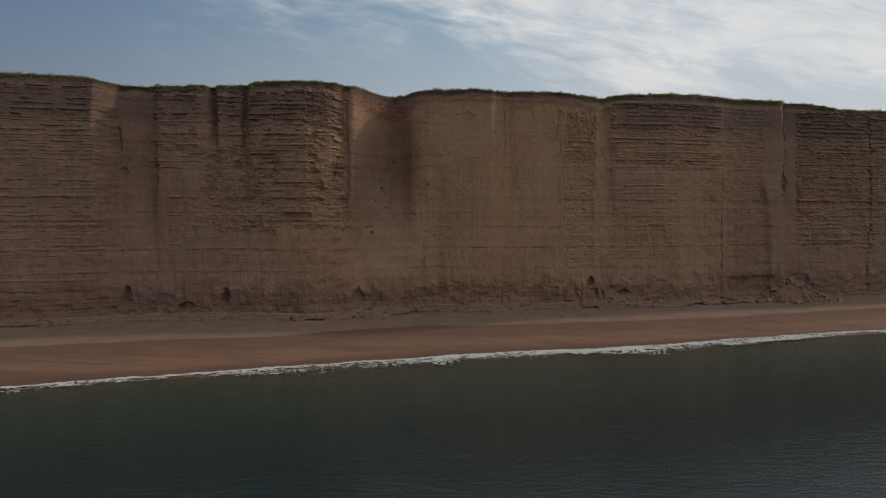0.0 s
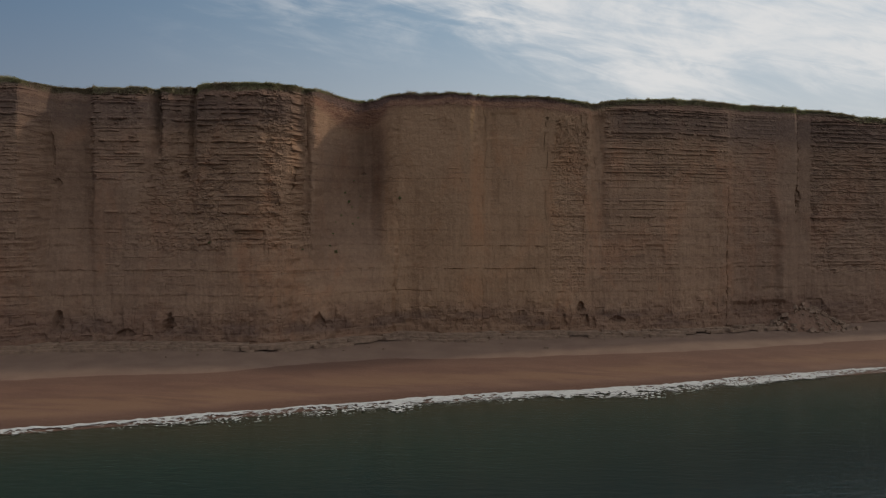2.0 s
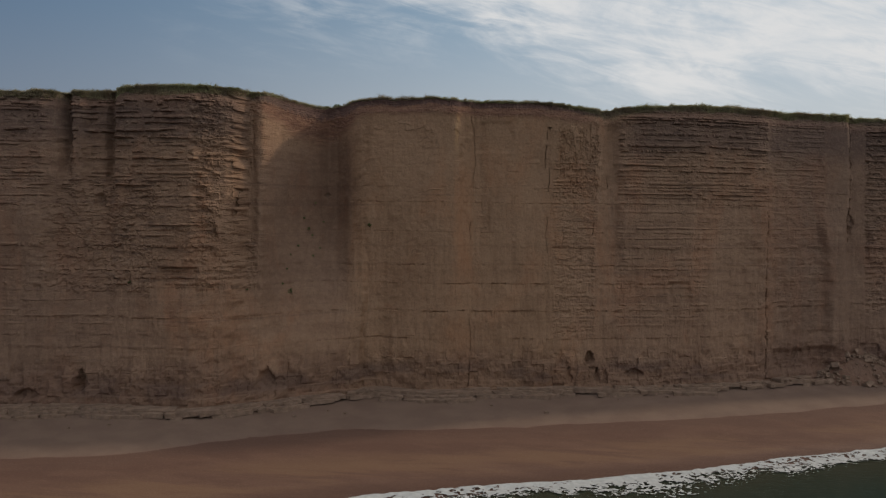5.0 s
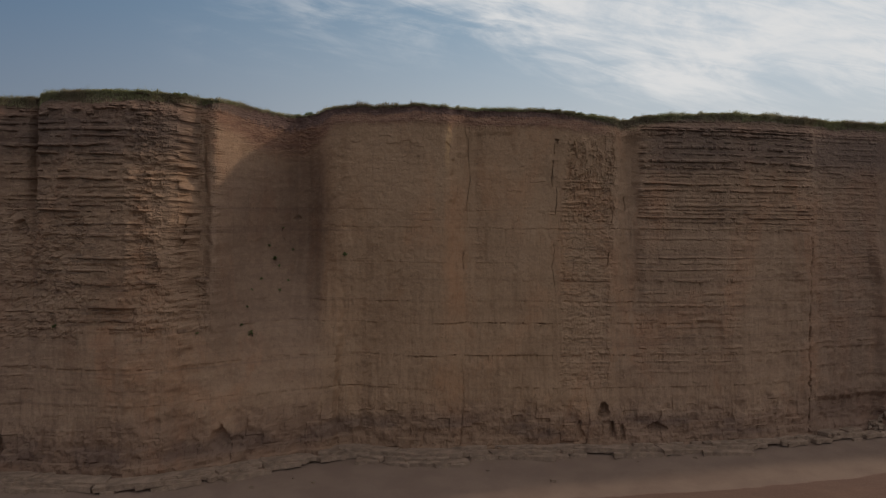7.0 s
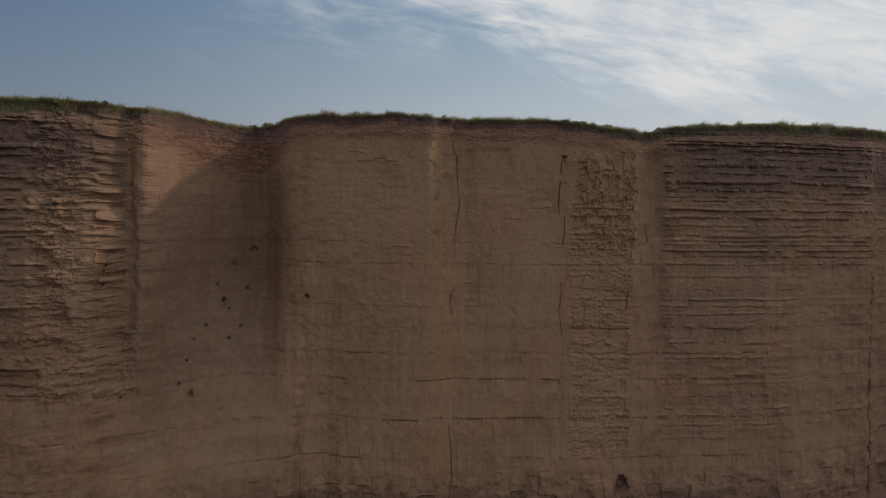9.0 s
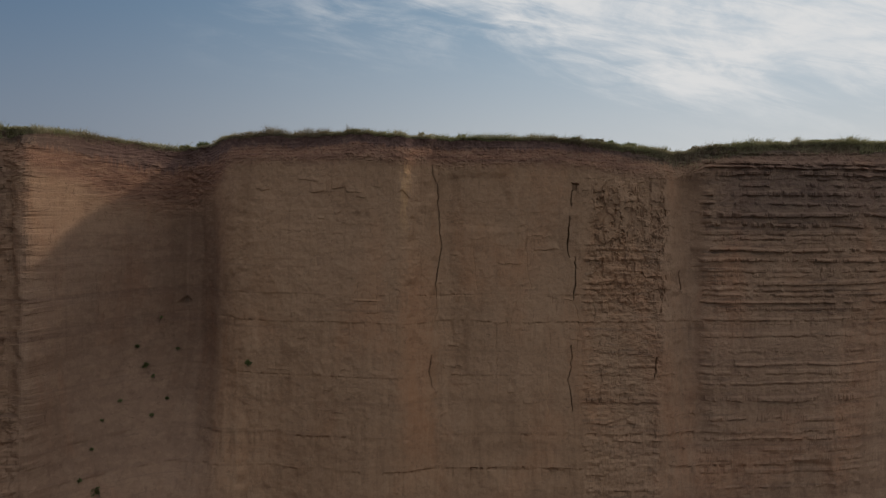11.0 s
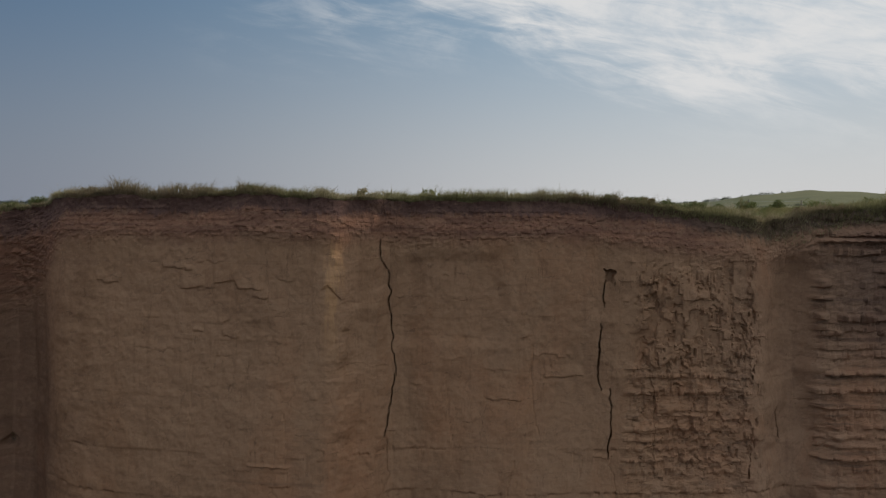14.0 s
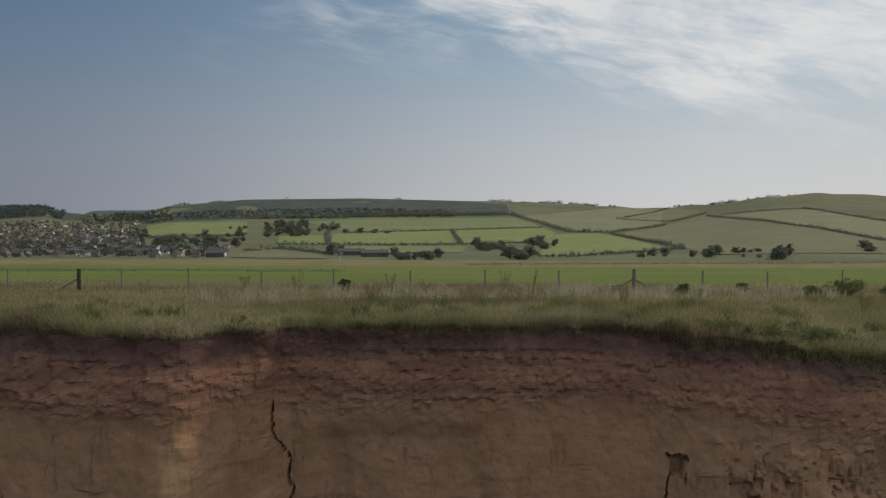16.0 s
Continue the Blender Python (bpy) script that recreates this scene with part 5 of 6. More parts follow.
for k, (bx_, by_, w, h) in enumerate([(34.5, 193.2, 1.8, 0.8), (36.4, 192.4, 1.6, 0.8), (32.6, 191.8, 1.2, 0.5), (38.5, 190.0, 2.0, 0.7), (27.0, 194.6, 0.7, 0.6), (30.1, 194.6, 0.8, 0.6), (9.4, 195.0, 0.7, 0.7), (41.5, 188.0, 2.0, 0.7)]):
    ob = bush("dark green bramble bush in the cliff-top grass", 500 + k, w, h, 0.07, M_TUFT)
    ob.matrix_world = pose(bx_, by_, on_ground(bx_, by_), 0, 0, k * 50)
for k, (bx_, v_, w, h) in enumerate([(4.0, 0.9, 1.2, 0.35), (13.2, 0.8, 1.0, 0.35), (23.0, 0.7, 1.2, 0.4), (24.5, 0.9, 1.5, 0.5), (26.0, 0.6, 1.4, 0.5), (27.3, 1.0, 1.5, 0.5), (28.6, 0.8, 1.3, 0.45), (29.8, 1.2, 1.4, 0.5), (20.6, 0.6, 0.9, 0.3), (31.3, 1.8, 1.4, 0.5), (-9.8, 0.8, 1.4, 0.7), (-11.2, 0.6, 1.1, 0.5), (35.0, 0.7, 1.2, 0.4), (40.0, 0.8, 1.4, 0.4)]):
    ob = bush("low green nettle and bramble clump on the cliff edge", 540 + k, w, h, 0.05, M_TUFT, "edge_plant", 120)
    by_ = float(rim_y(bx_)) + v_
    ob.matrix_world = pose(bx_, by_, on_ground(bx_, by_) - 0.05, 0, 0, k * 70)
rng = random.Random(91)
for k in range(44):
    bx_, h = rng.uniform(-62, 92), rng.uniform(0.3, 0.62)
    ob = bush("low leafy green weeds on the cliff edge", 680 + k, rng.uniform(0.6, 1.4), h, 0.05, M_TUFT if k % 2 else M_GRASS, "edge_plant", 70)
    by_ = float(rim_y(bx_)) + rng.uniform(0.3, 1.3)
    ob.matrix_world = pose(bx_, by_, on_ground(bx_, by_) - 0.05, 0, 0, k * 47)
for k, (bx_, by_, h) in enumerate([(7.2, 193.6, 1.0), (11.9, 194.5, 1.1), (17.9, 193.5, 1.2), (19.2, 193.0, 1.35), (14.0, 191.5, 0.8), (4.6, 193.0, 0.9), (18.6, 184.0, 0.9), (22.5, 183.0, 0.8), (12.5, 184.5, 0.8), (26.0, 187.0, 0.9), (32.5, 186.0, 0.9), (0.5, 190.0, 0.8)]):
    weed(580 + k, h).matrix_world = pose(bx_, by_, on_ground(bx_, by_), 0, 0, k * 40)

# tufts rooted on the face
for k, (tx, tz, s_) in enumerate([(-3.8, 28.3, 0.55), (-13.9, 29.3, 0.32), (-12.3, 23.6, 0.35), (-14.4, 18.6, 0.75), (-15.2, 22.0, 0.25), (-15.6, 19.9, 0.3), (-11.4, 28.7, 0.3), (-12.6, 26.7, 0.3), (-14.2, 25.2, 0.28), (-12.5, 31.6, 0.22), (-10.9, 33.0, 0.6), (-14.9, 24.0, 0.25), (-13.2, 27.6, 0.5), (-11.6, 24.8, 0.22), (-19.6, 19.4, 0.35), (-34.0, 20.6, 0.4)]):
    ob = bush("small dark green tuft growing on the cliff face", 620 + k, s_ * 1.3, s_, 0.06, M_TUFT, "cliff_plant", 40)
    ob.matrix_world = pose(tx, float(face_y(np.array([[tx]]), np.array([[tz]]))[0, 0]) - 0.08, tz, 25, 0, k * 90)


# ---------------------------------------------------------------- the fence
def fence():
    root = tagged(new("fence"), "post and wire fence of weathered wood across the cliff top", "fence")
    line = [(-45.0, 191.4), (-40.9, 191.7), (-36.8, 192.0), (-32.8, 192.4), (-28.7, 192.7), (-24.7, 193.0), (-20.6, 193.3), (-16.6, 193.6), (-12.6, 193.9), (-8.8, 194.2), (-5.0, 194.5), (-2.7, 194.7), (0.9, 194.9), (4.8, 195.2), (8.7, 195.5), (12.8, 195.8), (16.8, 196.1), (20.8, 196.4), (24.8, 196.7), (28.5, 197.0), (32.0, 197.2), (36.0, 197.5), (40.0, 197.8), (44.0, 198.1), (48.0, 198.4), (52.0, 198.7), (56.0, 199.0)]
    for k, (fx, fy) in enumerate(line):
        strainer = k in (10, 18)
        z = on_ground(fx, fy)
        bm = bmesh.new()
        if strainer:
            rod(bm, (fx, fy, z - 0.3), (fx + 0.02, fy, z + 1.18), 0.11, 0.10, 10)
            part("strainer_post", bm, M_POST_DARK if k == 10 else M_POST, root, "thick round strainer post")
            for sgn in ((-1, 1) if k == 18 else (-1,)):
                bm = bmesh.new()
                rod(bm, (fx + sgn * 1.3, fy, z - 0.05), (fx + sgn * 0.08, fy, z + 0.62), 0.05, 0.05, 8)
                part("strut", bm, M_POST, root)
        else:
            rod(bm, (fx, fy, z - 0.3), (fx + 0.03 * math.sin(k * 2.1), fy, z + 1.1 + 0.06 * math.sin(k * 3.7)), 0.05, 0.045, 8)
            part("post", bm, M_POST, root)
    for h in (0.35, 0.65, 0.98):
        bm = bmesh.new()
        for (ax, ay), (bx_, by_) in zip(line, line[1:]):
            rod(bm, (ax, ay - 0.06, on_ground(ax, ay) + h), (bx_, by_ - 0.06, on_ground(bx_, by_) + h), 0.004, 0.004, 3)
        part("wire", bm, M_WIRE, root, "thin galvanised wire")
    base = Vector((8.7, 195.5, on_ground(8.7, 195.5)))
    root.matrix_world = Matrix.Translation(base)
    for piece in root.children:
        piece.data.transform(Matrix.Translation(-base))


fence()


# ---------------------------------------------------------------- fields, hedges, trees
def spot(u, d):
    """A place on the far land: bearing and distance from the cliff top."""
    return FROM[0] + u * d, FROM[1] + d


def field_material(name, a, b_, stripes=0.0):
    m, nt, b = material(name, 0.95, 0.1)
    p = place(nt)
    f = math_(nt, "ADD", math_(nt, "MULTIPLY", noise_(nt, p, 0.012, 5, 0.6), 0.6), math_(nt, "MULTIPLY", noise_(nt, stretch_(nt, p, 0.15, 0.02, 0.1), 1.0, 4), 0.4))
    link(nt, mix_(nt, ramp_(nt, f, 0.36, 0.64), a, b_), b.inputs["Base Color"])
    bump_(nt, b, noise_(nt, p, 0.6, 4), 0.6, 0.5)
    return m


M_LUSH = field_material("lush_pasture", (0.190, 0.225, 0.085), (0.235, 0.265, 0.110))
M_PASTURE = field_material("green_pasture", (0.172, 0.200, 0.095), (0.218, 0.240, 0.115))
M_PALE = field_material("pale_grazed_down", (0.205, 0.205, 0.120), (0.245, 0.240, 0.142))
# dark scrub, blued to carry distance haze in its colour
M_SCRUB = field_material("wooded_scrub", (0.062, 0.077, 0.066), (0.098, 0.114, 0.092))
M_DOWN = field_material("dry_down", (0.165, 0.168, 0.098), (0.205, 0.198, 0.115))


def field(label, corners, mat, lift=0.5):
    """A field lying on the land: its outline filled, then cut fine enough to follow the slope."""
    bm = bmesh.new()
    vs = []
    for (u0, d0), (u1, d1) in zip(corners, corners[1:] + corners[:1]):
        vs += [bm.verts.new((u0 + (u1 - u0) * k / 10, (d0 + (d1 - d0) * k / 10) / 1000, 0)) for k in range(10)]
    bm.faces.new(vs)
    bmesh.ops.triangulate(bm, faces=bm.faces[:])
    for k in range(3):
        bmesh.ops.subdivide_edges(bm, edges=[e for e in bm.edges if e.calc_length() > 0.02], cuts=1)
    bmesh.ops.triangulate(bm, faces=bm.faces[:])
    for v in bm.verts:
        u, d = v.co.x, v.co.y * 1000
        x_, y_ = spot(u, d)
        v.co = (x_, y_, float(land_z(np.array([x_]), np.array([y_]))[0]) + lift)
    bmesh.ops.recalc_face_normals(bm, faces=bm.faces[:])
    me = bpy.data.meshes.new("field")
    bm.to_mesh(me)
    bm.free()
    me.materials.append(mat)
    tagged(new("field", me), label, "field", kind="structure")


field("bright green hillside field edged with hedges", [(-0.428, 2045), (-0.306, 1905), (-0.307, 1400), (-0.427, 1490)], M_LUSH)
field("long green pasture below the wood", [(-0.24, 1895), (0.011, 2190), (0.042, 1790), (-0.181, 1435)], M_PASTURE)
field("wide green pasture between hedges", [(-0.204, 1395), (0.043, 1765), (0.058, 1550), (0.047, 1180), (-0.204, 1040)], M_LUSH)
field("small green pasture beside the farm", [(-0.267, 1315), (-0.211, 1375), (-0.211, 1055), (-0.27, 1055)], M_LUSH)
field("narrow green pasture in the vale", [(-0.201, 975), (-0.043, 1020), (-0.053, 855), (-0.196, 820)], M_PASTURE)
field("bright green meadow in the vale", [(0.058, 1505), (0.108, 1540), (0.185, 990), (0.076, 785), (0.037, 820)], M_LUSH)
field("pale green open hillside", [(0.016, 2280), (0.132, 2775), (0.18, 2660), (0.177, 1870), (0.113, 1615), (0.069, 1595)], M_PALE)
field("broad grey-green grazed hillside", [(0.185, 1850), (0.221, 2150), (0.322, 1510), (0.426, 995), (0.426, 775), (0.231, 800), (0.123, 1495)], M_DOWN)
field("pale green field high on the down", [(0.25, 2080), (0.334, 2000), (0.425, 1545), (0.426, 1075), (0.34, 1425)], M_PALE)
field("brownish rough field in the vale", [(-0.328, 725), (-0.284, 930), (-0.223, 820), (-0.208, 705)], M_DOWN)
field("grey-green field under the ridge", [(0.137, 2275), (0.186, 2630), (0.221, 2400), (0.186, 2050)], M_DOWN)


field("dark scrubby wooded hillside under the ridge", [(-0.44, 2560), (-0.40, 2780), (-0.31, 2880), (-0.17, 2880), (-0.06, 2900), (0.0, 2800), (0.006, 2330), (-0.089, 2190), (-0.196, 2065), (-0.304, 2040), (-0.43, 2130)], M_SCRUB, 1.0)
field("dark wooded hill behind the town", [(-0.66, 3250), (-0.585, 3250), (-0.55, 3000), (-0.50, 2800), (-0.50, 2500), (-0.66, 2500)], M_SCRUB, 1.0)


def hedge(label, line, tall, wide, step=2.2, gaps=0.0, seed=0, leaf=0.75, name="hedge", sink=0.0):
    """A hedgerow: leaf clumps of uneven height along a line over the land."""
    rng = random.Random(seed)
    cent, size = [], []
    pts = [spot(*p) for p in line]
    for (ax, ay), (bx_, by_) in zip(pts, pts[1:]):
        n = max(2, int(math.hypot(bx_ - ax, by_ - ay) / step))
        for k in range(n):
            if rng.random() < gaps:
                continue
            f = (k + rng.random()) / n
            h = tall * rng.choice((0.7, 0.9, 1.0, 1.1, 1.7)) * rng.uniform(0.8, 1.2)
            x_, y_ = ax + (bx_ - ax) * f + rng.uniform(-wide, wide), ay + (by_ - ay) * f + rng.uniform(-wide, wide)
            z_ = float(land_z(np.array([x_]), np.array([y_]))[0]) - sink
            for j in range(max(1, int(h / 3.0))):
                cent.append((x_ + rng.uniform(-0.3, 0.3) * h, y_ + rng.uniform(-0.3, 0.3) * h, z_ + h * rng.uniform(0.25, 0.7)))
                size.append(max(0.3, h * rng.uniform(0.28, 0.42)))
    co, f = leaf_cloud(cent, size, leaf, 9, seed)
    return tagged(new(name, mesh_from(name, co, f, M_LEAF)), label, "hedge")


hedge("dark belt of woodland along the foot of the down", [(-0.304, 2030), (-0.196, 2055), (-0.089, 2180), (0.006, 2320)], 9, 26, 1.5, 0.0, 1, 1.8, "wood_belt")
hedge("thick hedgerow with trees climbing the slope", [(0.006, 2320), (0.042, 1940), (0.071, 1600), (0.119, 1545)], 6, 5, 1.8, 0.1, 2, 1.1)
for k, line in enumerate([[(-0.186, 1415), (-0.063, 1570), (0.042, 1765)], [(-0.27, 1040), (-0.129, 1015), (-0.043, 1070), (0.045, 1180)], [(-0.063, 1545), (-0.053, 1105)], [(0.119, 1545), (0.171, 1185), (0.203, 945)], [(0.203, 965), (0.075, 770), (0.036, 780)],
                          [(0.228, 2160), (0.29, 1710), (0.353, 1355), (0.426, 1035)], [(0.243, 2130), (0.334, 2020), (0.384, 1750), (0.425, 1580)], [(0.126, 2215), (0.19, 2015), (0.228, 2280)], [(-0.209, 1055), (-0.211, 1330), (-0.203, 1840)], [(-0.311, 860), (-0.264, 915), (-0.203, 785)],
                          [(0.135, 2270), (0.186, 2655)], [(-0.427, 1410), (-0.38, 1265), (-0.307, 1360)], [(0.068, 1575), (0.119, 1590), (0.183, 1905)]]):
    hedge("dark green hedgerow between the fields", line, 3.8, 2.2, 1.1, 0.03, 10 + k, 0.9)
hedge("low line of dark rough along the golf course", [(-0.62, 79), (-0.3, 79.5), (-0.19, 80)], 0.13, 0.5, 0.06, 0.0, 40, 0.06, "rough_bank")
hedge("low line of dark rough along the golf course", [(-0.05, 96), (0.2, 101), (0.44, 106)], 0.12, 0.5, 0.06, 0.0, 41, 0.06, "rough_bank")

TREES = [tree(700, 11, 9.5, "round dark green hedgerow tree"), tree(701, 13, 10, "tall dark green field tree"), tree(702, 8, 8, "low spreading dark green tree"), tree(703, 10, 6.5, "narrow dark green field tree")]
rng = random.Random(77)
used = set()


def plant(u, d, size=1.0):
    k = rng.randrange(4)
    x_, y_ = spot(u, d)
    m_ = pose(x_, y_, float(land_z(np.array([x_]), np.array([y_]))[0]), 0, 0, rng.uniform(0, 360)) @ Matrix.Diagonal((size * rng.uniform(0.9, 1.3), size * rng.uniform(0.9, 1.3), size * rng.uniform(0.75, 1.1), 1.0))
    if k in used:
        copy_thing(TREES[k], m_)
    else:
        used.add(k)
        TREES[k].matrix_world = m_


# clumps: bearing from, to, distance from, to, how many, size
for u0, u1, d0, d1, n, s_ in ((-0.284, -0.233, 1295, 1855, 44, 1.15), (-0.223, -0.181, 1435, 1680, 9, 1.0), (-0.172, -0.136, 1425, 1540, 5, 0.9), (-0.035, 0.003, 880, 1000, 13, 0.9), (0.023, 0.058, 905, 1150, 15, 0.95), (0.004, 0.032, 710, 820, 10, 0.85), (0.21, 0.241, 750, 850, 10, 0.7), (0.302, 0.322, 690, 760, 6, 1.1),
                              (-0.418, -0.332, 1085, 1330, 26, 0.9), (-0.453, -0.427, 1310, 1760, 14, 1.0), (-0.494, -0.427, 2310, 2700, 16, 1.3), (-0.134, -0.069, 675, 780, 14, 0.7), (0.253, 0.288, 725, 835, 7, 0.5), (0.152, 0.184, 765, 860, 9, 0.6), (-0.332, -0.304, 945, 1650, 10, 0.9), (0.40, 0.426, 800, 860, 4, 0.8), (-0.212, -0.19, 790, 840, 5, 0.8)):
    for k in range(n):
        plant(rng.uniform(u0, u1), rng.uniform(d0, d1), s_)


def wood(label, u0, u1, d0, d1, n, tall, seed, name="woodland"):
    """Far woodland that nobody could count: clumps of leaves over an area."""
    rng_ = random.Random(seed)
    cent, size = [], []
    for k in range(n):
        x_, y_ = spot(rng_.uniform(u0, u1), rng_.uniform(d0, d1))
        h = tall * rng_.uniform(0.6, 1.25)
        z_ = float(land_z(np.array([x_]), np.array([y_]))[0])
        for j in range(5):
            cent.append((x_ + rng_.gauss(0, h * 0.25), y_ + rng_.gauss(0, h * 0.25), z_ + h * rng_.uniform(0.25, 0.75)))
            size.append(h * rng_.uniform(0.2, 0.34))
    co, f = leaf_cloud(cent, size, tall * 0.11, 12, seed)
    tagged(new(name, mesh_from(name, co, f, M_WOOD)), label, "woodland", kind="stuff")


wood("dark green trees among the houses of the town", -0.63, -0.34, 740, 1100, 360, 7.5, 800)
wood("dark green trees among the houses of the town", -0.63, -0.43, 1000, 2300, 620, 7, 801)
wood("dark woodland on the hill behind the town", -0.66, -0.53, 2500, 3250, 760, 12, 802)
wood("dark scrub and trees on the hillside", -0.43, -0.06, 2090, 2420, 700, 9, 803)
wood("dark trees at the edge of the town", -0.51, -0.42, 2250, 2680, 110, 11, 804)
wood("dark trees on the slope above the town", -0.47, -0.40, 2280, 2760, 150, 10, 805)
# broken lines of trees along the skyline
for k, (u0, u1, h) in enumerate(((-0.395, -0.375, 6), (-0.352, -0.33, 5), (-0.262, -0.256, 6), (-0.13, -0.122, 4), (-0.02, 0.006, 5.5), (0.018, 0.03, 4.5), (0.038, 0.064, 7), (0.072, 0.104, 5), (0.118, 0.126, 4.5), (0.192, 0.222, 5.5), (0.228, 0.262, 5), (0.27, 0.31, 4), (0.318, 0.326, 3.5))):
    hedge("broken line of trees along the ridge", [(u, float(ridge_d(u)) - 12) for u in (u0, (u0 + u1) / 2, u1)], h + 1.5, 5, 1.6, 0.2, 61 + k, 1.6, "ridge_trees", 3.2)

# ---------------------------------------------------------------- houses
M_WHITE, M_CREAM, M_BRICK = plain("white_render", (0.74, 0.72, 0.69), 0.9, 0.1, 0.5), plain("cream_render", (0.25, 0.225, 0.19), 0.9, 0.12, 0.5), plain("red_brick", (0.125, 0.100, 0.090), 0.9, 0.2, 1.5)
M_TILE, M_SLATE, M_BROWN = plain("red_tile_roof", (0.108, 0.082, 0.072), 0.9, 0.25, 1.5), plain("grey_slate_roof", (0.11, 0.105, 0.11), 0.8, 0.25, 1.5), plain("brown_tile_roof", (0.112, 0.092, 0.080), 0.9, 0.25, 1.5)
M_PANE = plain("dark_window_glass", (0.03, 0.035, 0.04), 0.15, 0.1, 1.0, 0.5)
M_DOOR = plain("painted_door", (0.10, 0.11, 0.13), 0.6, 0.15, 2.0)


def house(label, long_, deep, eaves, pitch, wall, roof, panes=3, storeys=2, name="house", group="houses of the town"):
    root = tagged(new(name), label, "house", group)
    ridge = eaves + deep / 2 * pitch
    bm = bmesh.new()
    a, b_ = long_ / 2, deep / 2
    v = [bm.verts.new(c) for c in ((-a, -b_, -1.5), (a, -b_, -1.5), (a, b_, -1.5), (-a, b_, -1.5), (-a, -b_, eaves), (a, -b_, eaves), (a, b_, eaves), (-a, b_, eaves), (-a, 0, ridge), (a, 0, ridge))]
    for f in ((0, 1, 5, 4), (2, 3, 7, 6), (1, 2, 6, 9, 5), (3, 0, 4, 8, 7), (3, 2, 1, 0)):
        bm.faces.new([v[k] for k in f])
    part("wall", bm, wall, root)
    for sgn in (-1, 1):
        bm = bmesh.new()
        o, t = 0.4, 0.22
        lo, hi = eaves - o * pitch, ridge
        c = [(-a - 0.3, sgn * (b_ + o), lo), (a + 0.3, sgn * (b_ + o), lo), (a + 0.3, 0, hi), (-a - 0.3, 0, hi)]
        w = [bm.verts.new(p) for p in c] + [bm.verts.new((p[0], p[1], p[2] + t)) for p in c]
        for f in ((0, 1, 2, 3), (7, 6, 5, 4), (0, 4, 5, 1), (1, 5, 6, 2), (2, 6, 7, 3), (3, 7, 4, 0)):
            bm.faces.new([w[k] for k in f])
        bmesh.ops.recalc_face_normals(bm, faces=bm.faces[:])
        part("roof", bm, roof, root)
    bm = bmesh.new()
    box(bm, (a * 0.55, -0.4, ridge - 1.0), (a * 0.55 + 0.9, 0.4, ridge + 1.0))
    part("chimney", bm, M_BRICK, root)
    for s in range(storeys):
        for k in range(panes):
            x_ = -a + long_ * (k + 0.5) / panes
            door = s == 0 and k == panes // 2
            bm = bmesh.new()
            z0 = 0.0 if door else 0.9 + 2.6 * s
            box(bm, (x_ - 0.55, -b_ - 0.04, z0), (x_ + 0.55, -b_ + 0.1, 2.05 if door else z0 + 1.25))
            part("door" if door else "window", bm, M_DOOR if door else M_PANE, root)
    return root


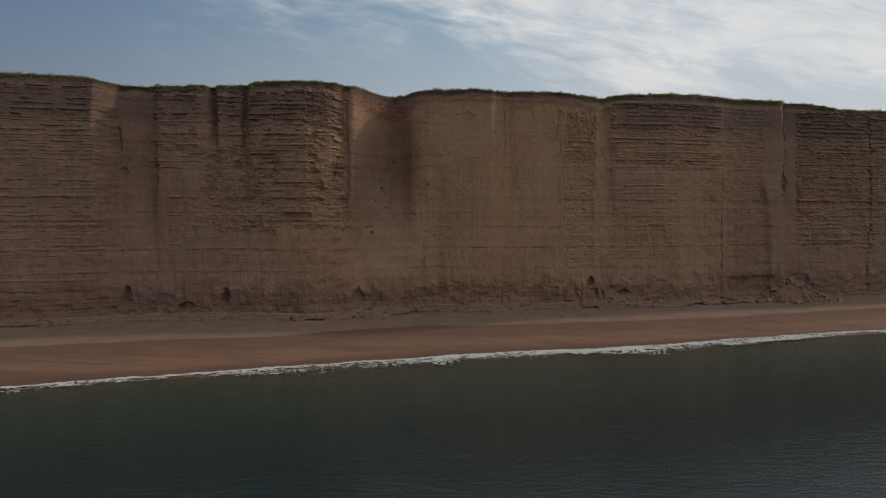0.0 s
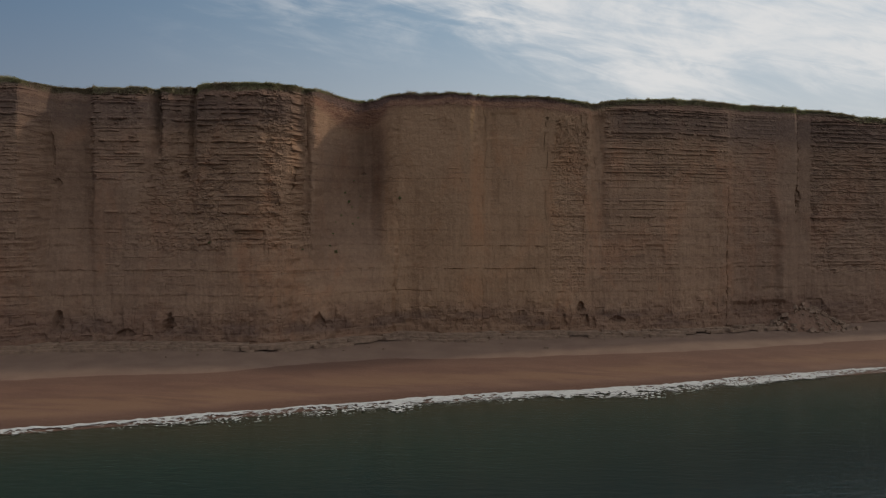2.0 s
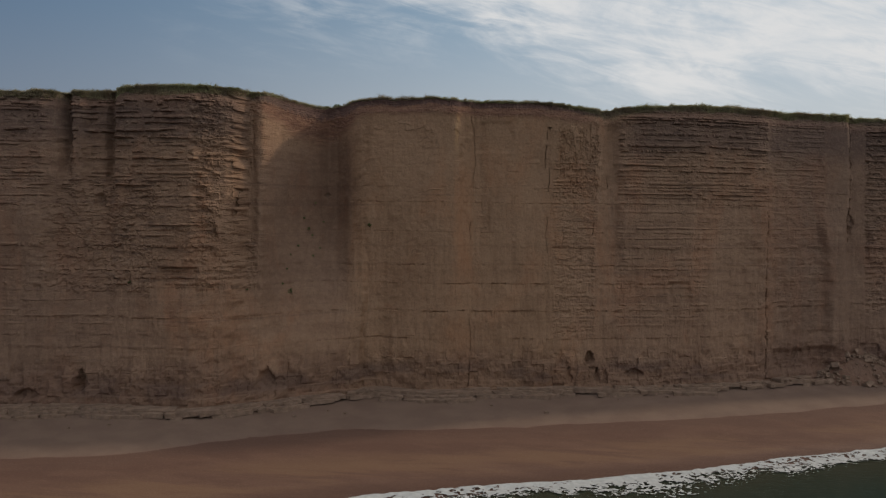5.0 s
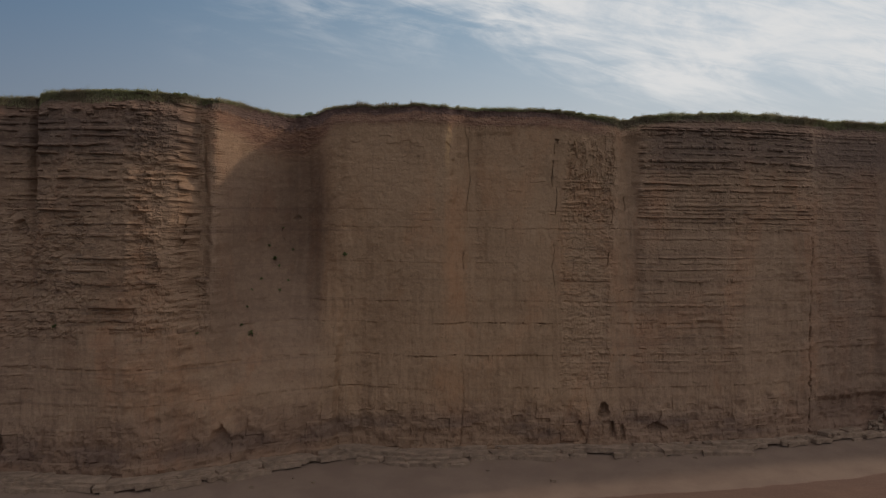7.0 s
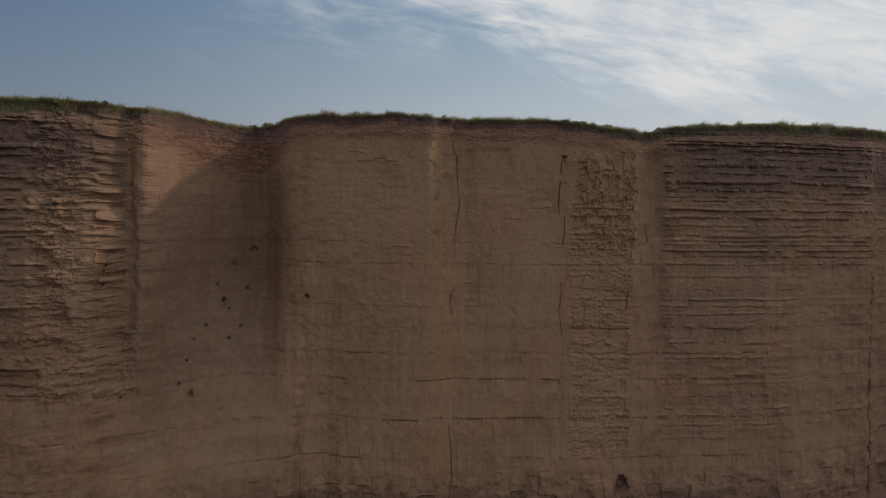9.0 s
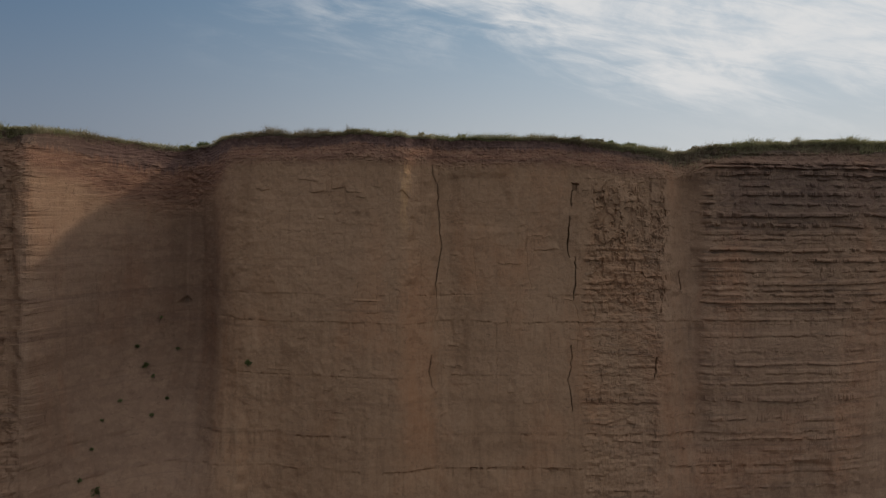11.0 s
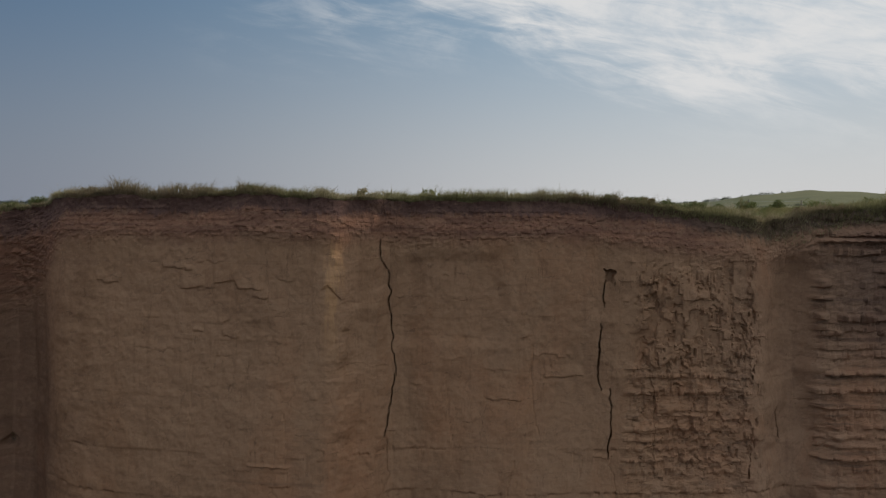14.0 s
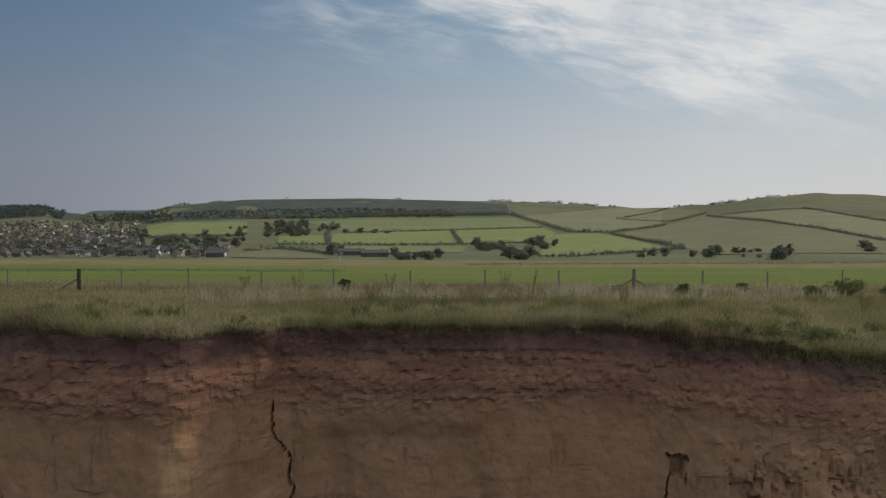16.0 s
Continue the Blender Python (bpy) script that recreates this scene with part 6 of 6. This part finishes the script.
KINDS = [house("white rendered house with a grey slate roof", 9, 7.5, 5.2, 0.8, M_WHITE, M_SLATE), house("cream rendered house with a brown tiled roof", 10, 8, 5.0, 0.75, M_CREAM, M_BROWN), house("red brick house with a red tiled roof", 9, 8, 5.2, 0.85, M_BRICK, M_TILE), house("low white bungalow with a brown tiled roof", 12, 8, 2.7, 0.6, M_WHITE, M_BROWN, 4, 1), house("red brick terrace with a slate roof", 22, 8, 5.4, 0.75, M_BRICK, M_SLATE, 6), house("long white terrace with a slate roof", 24, 8, 5.4, 0.7, M_WHITE, M_SLATE, 4),
         house("cream bungalow with a brown tiled roof", 11, 9, 2.8, 0.7, M_CREAM, M_BROWN, 2, 1), house("plain brick house with a brown tiled roof", 9, 8, 5.0, 0.8, M_BRICK, M_BROWN, 2, 1), house("plain cream house with a slate roof", 10, 8, 5.0, 0.8, M_CREAM, M_SLATE, 2, 1)]
rng = random.Random(5)
placed, spots = set(), []


def settle(k, u, d, turn):
    x_, y_ = spot(u, d)
    m_ = pose(x_, y_, float(land_z(np.array([x_]), np.array([y_]))[0]), 0, 0, turn) @ Matrix.Scale(0.84, 4)
    if k in placed:
        return copy_thing(KINDS[k], m_)
    placed.add(k)
    KINDS[k].matrix_world = m_


for k in range(1800):
    if len(spots) >= 380:
        break
    if rng.random() < 0.8:
        u, d = rng.uniform(-0.63, -0.44), 770 * (2300 / 770) ** rng.random()
    else:
        u, d = rng.uniform(-0.44, -0.332), rng.uniform(740, 905)
    x_, y_ = spot(u, d)
    if any(math.hypot(x_ - p, y_ - q) < 17 for p, q in spots):
        continue
    spots.append((x_, y_))
    settle(rng.choice((0, 0, 1, 1, 2, 4, 5, 6, 6, 7, 8) if d < 1000 else (0, 1, 2, 3, 5, 6, 6, 7, 7, 7, 8, 8)), u, d, rng.choice((0, 20, -25, 90, 70, -75, 45)) + rng.uniform(-14, 14))
settle(0, -0.27, 1505, 10)
settle(3, -0.196, 786, 5)
barn = house("long farm barn with a grey-purple roof", 24, 11, 3.6, 0.45, M_BRICK, M_SLATE, 3, 1, "barn", "farm buildings")
for k, (u, d) in enumerate(((-0.181, 785), (-0.154, 757))):
    x_, y_ = spot(u, d)
    m_ = pose(x_, y_, float(land_z(np.array([x_]), np.array([y_]))[0]), 0, 0, 4 + 8 * k)
    if k:
        copy_thing(barn, m_)
    else:
        barn.matrix_world = m_
# the flag on the green
flag = tagged(new("golf_flag"), "thin white pole with a small pale flag on the green", "flag")
bm = bmesh.new()
rod(bm, (0, 0, 0), (0, 0, 1.2), 0.015, 0.012, 6)
part("pole", bm, M_WHITE, flag)
bm = bmesh.new()
box(bm, (0.0, -0.01, 0.85), (0.40, 0.01, 1.18))
part("cloth", bm, M_CREAM, flag)
fx, fy = spot(-0.196, 104)
flag.matrix_world = pose(fx, fy, float(land_z(np.array([fx]), np.array([fy]))[0]), 0, 0, 20)
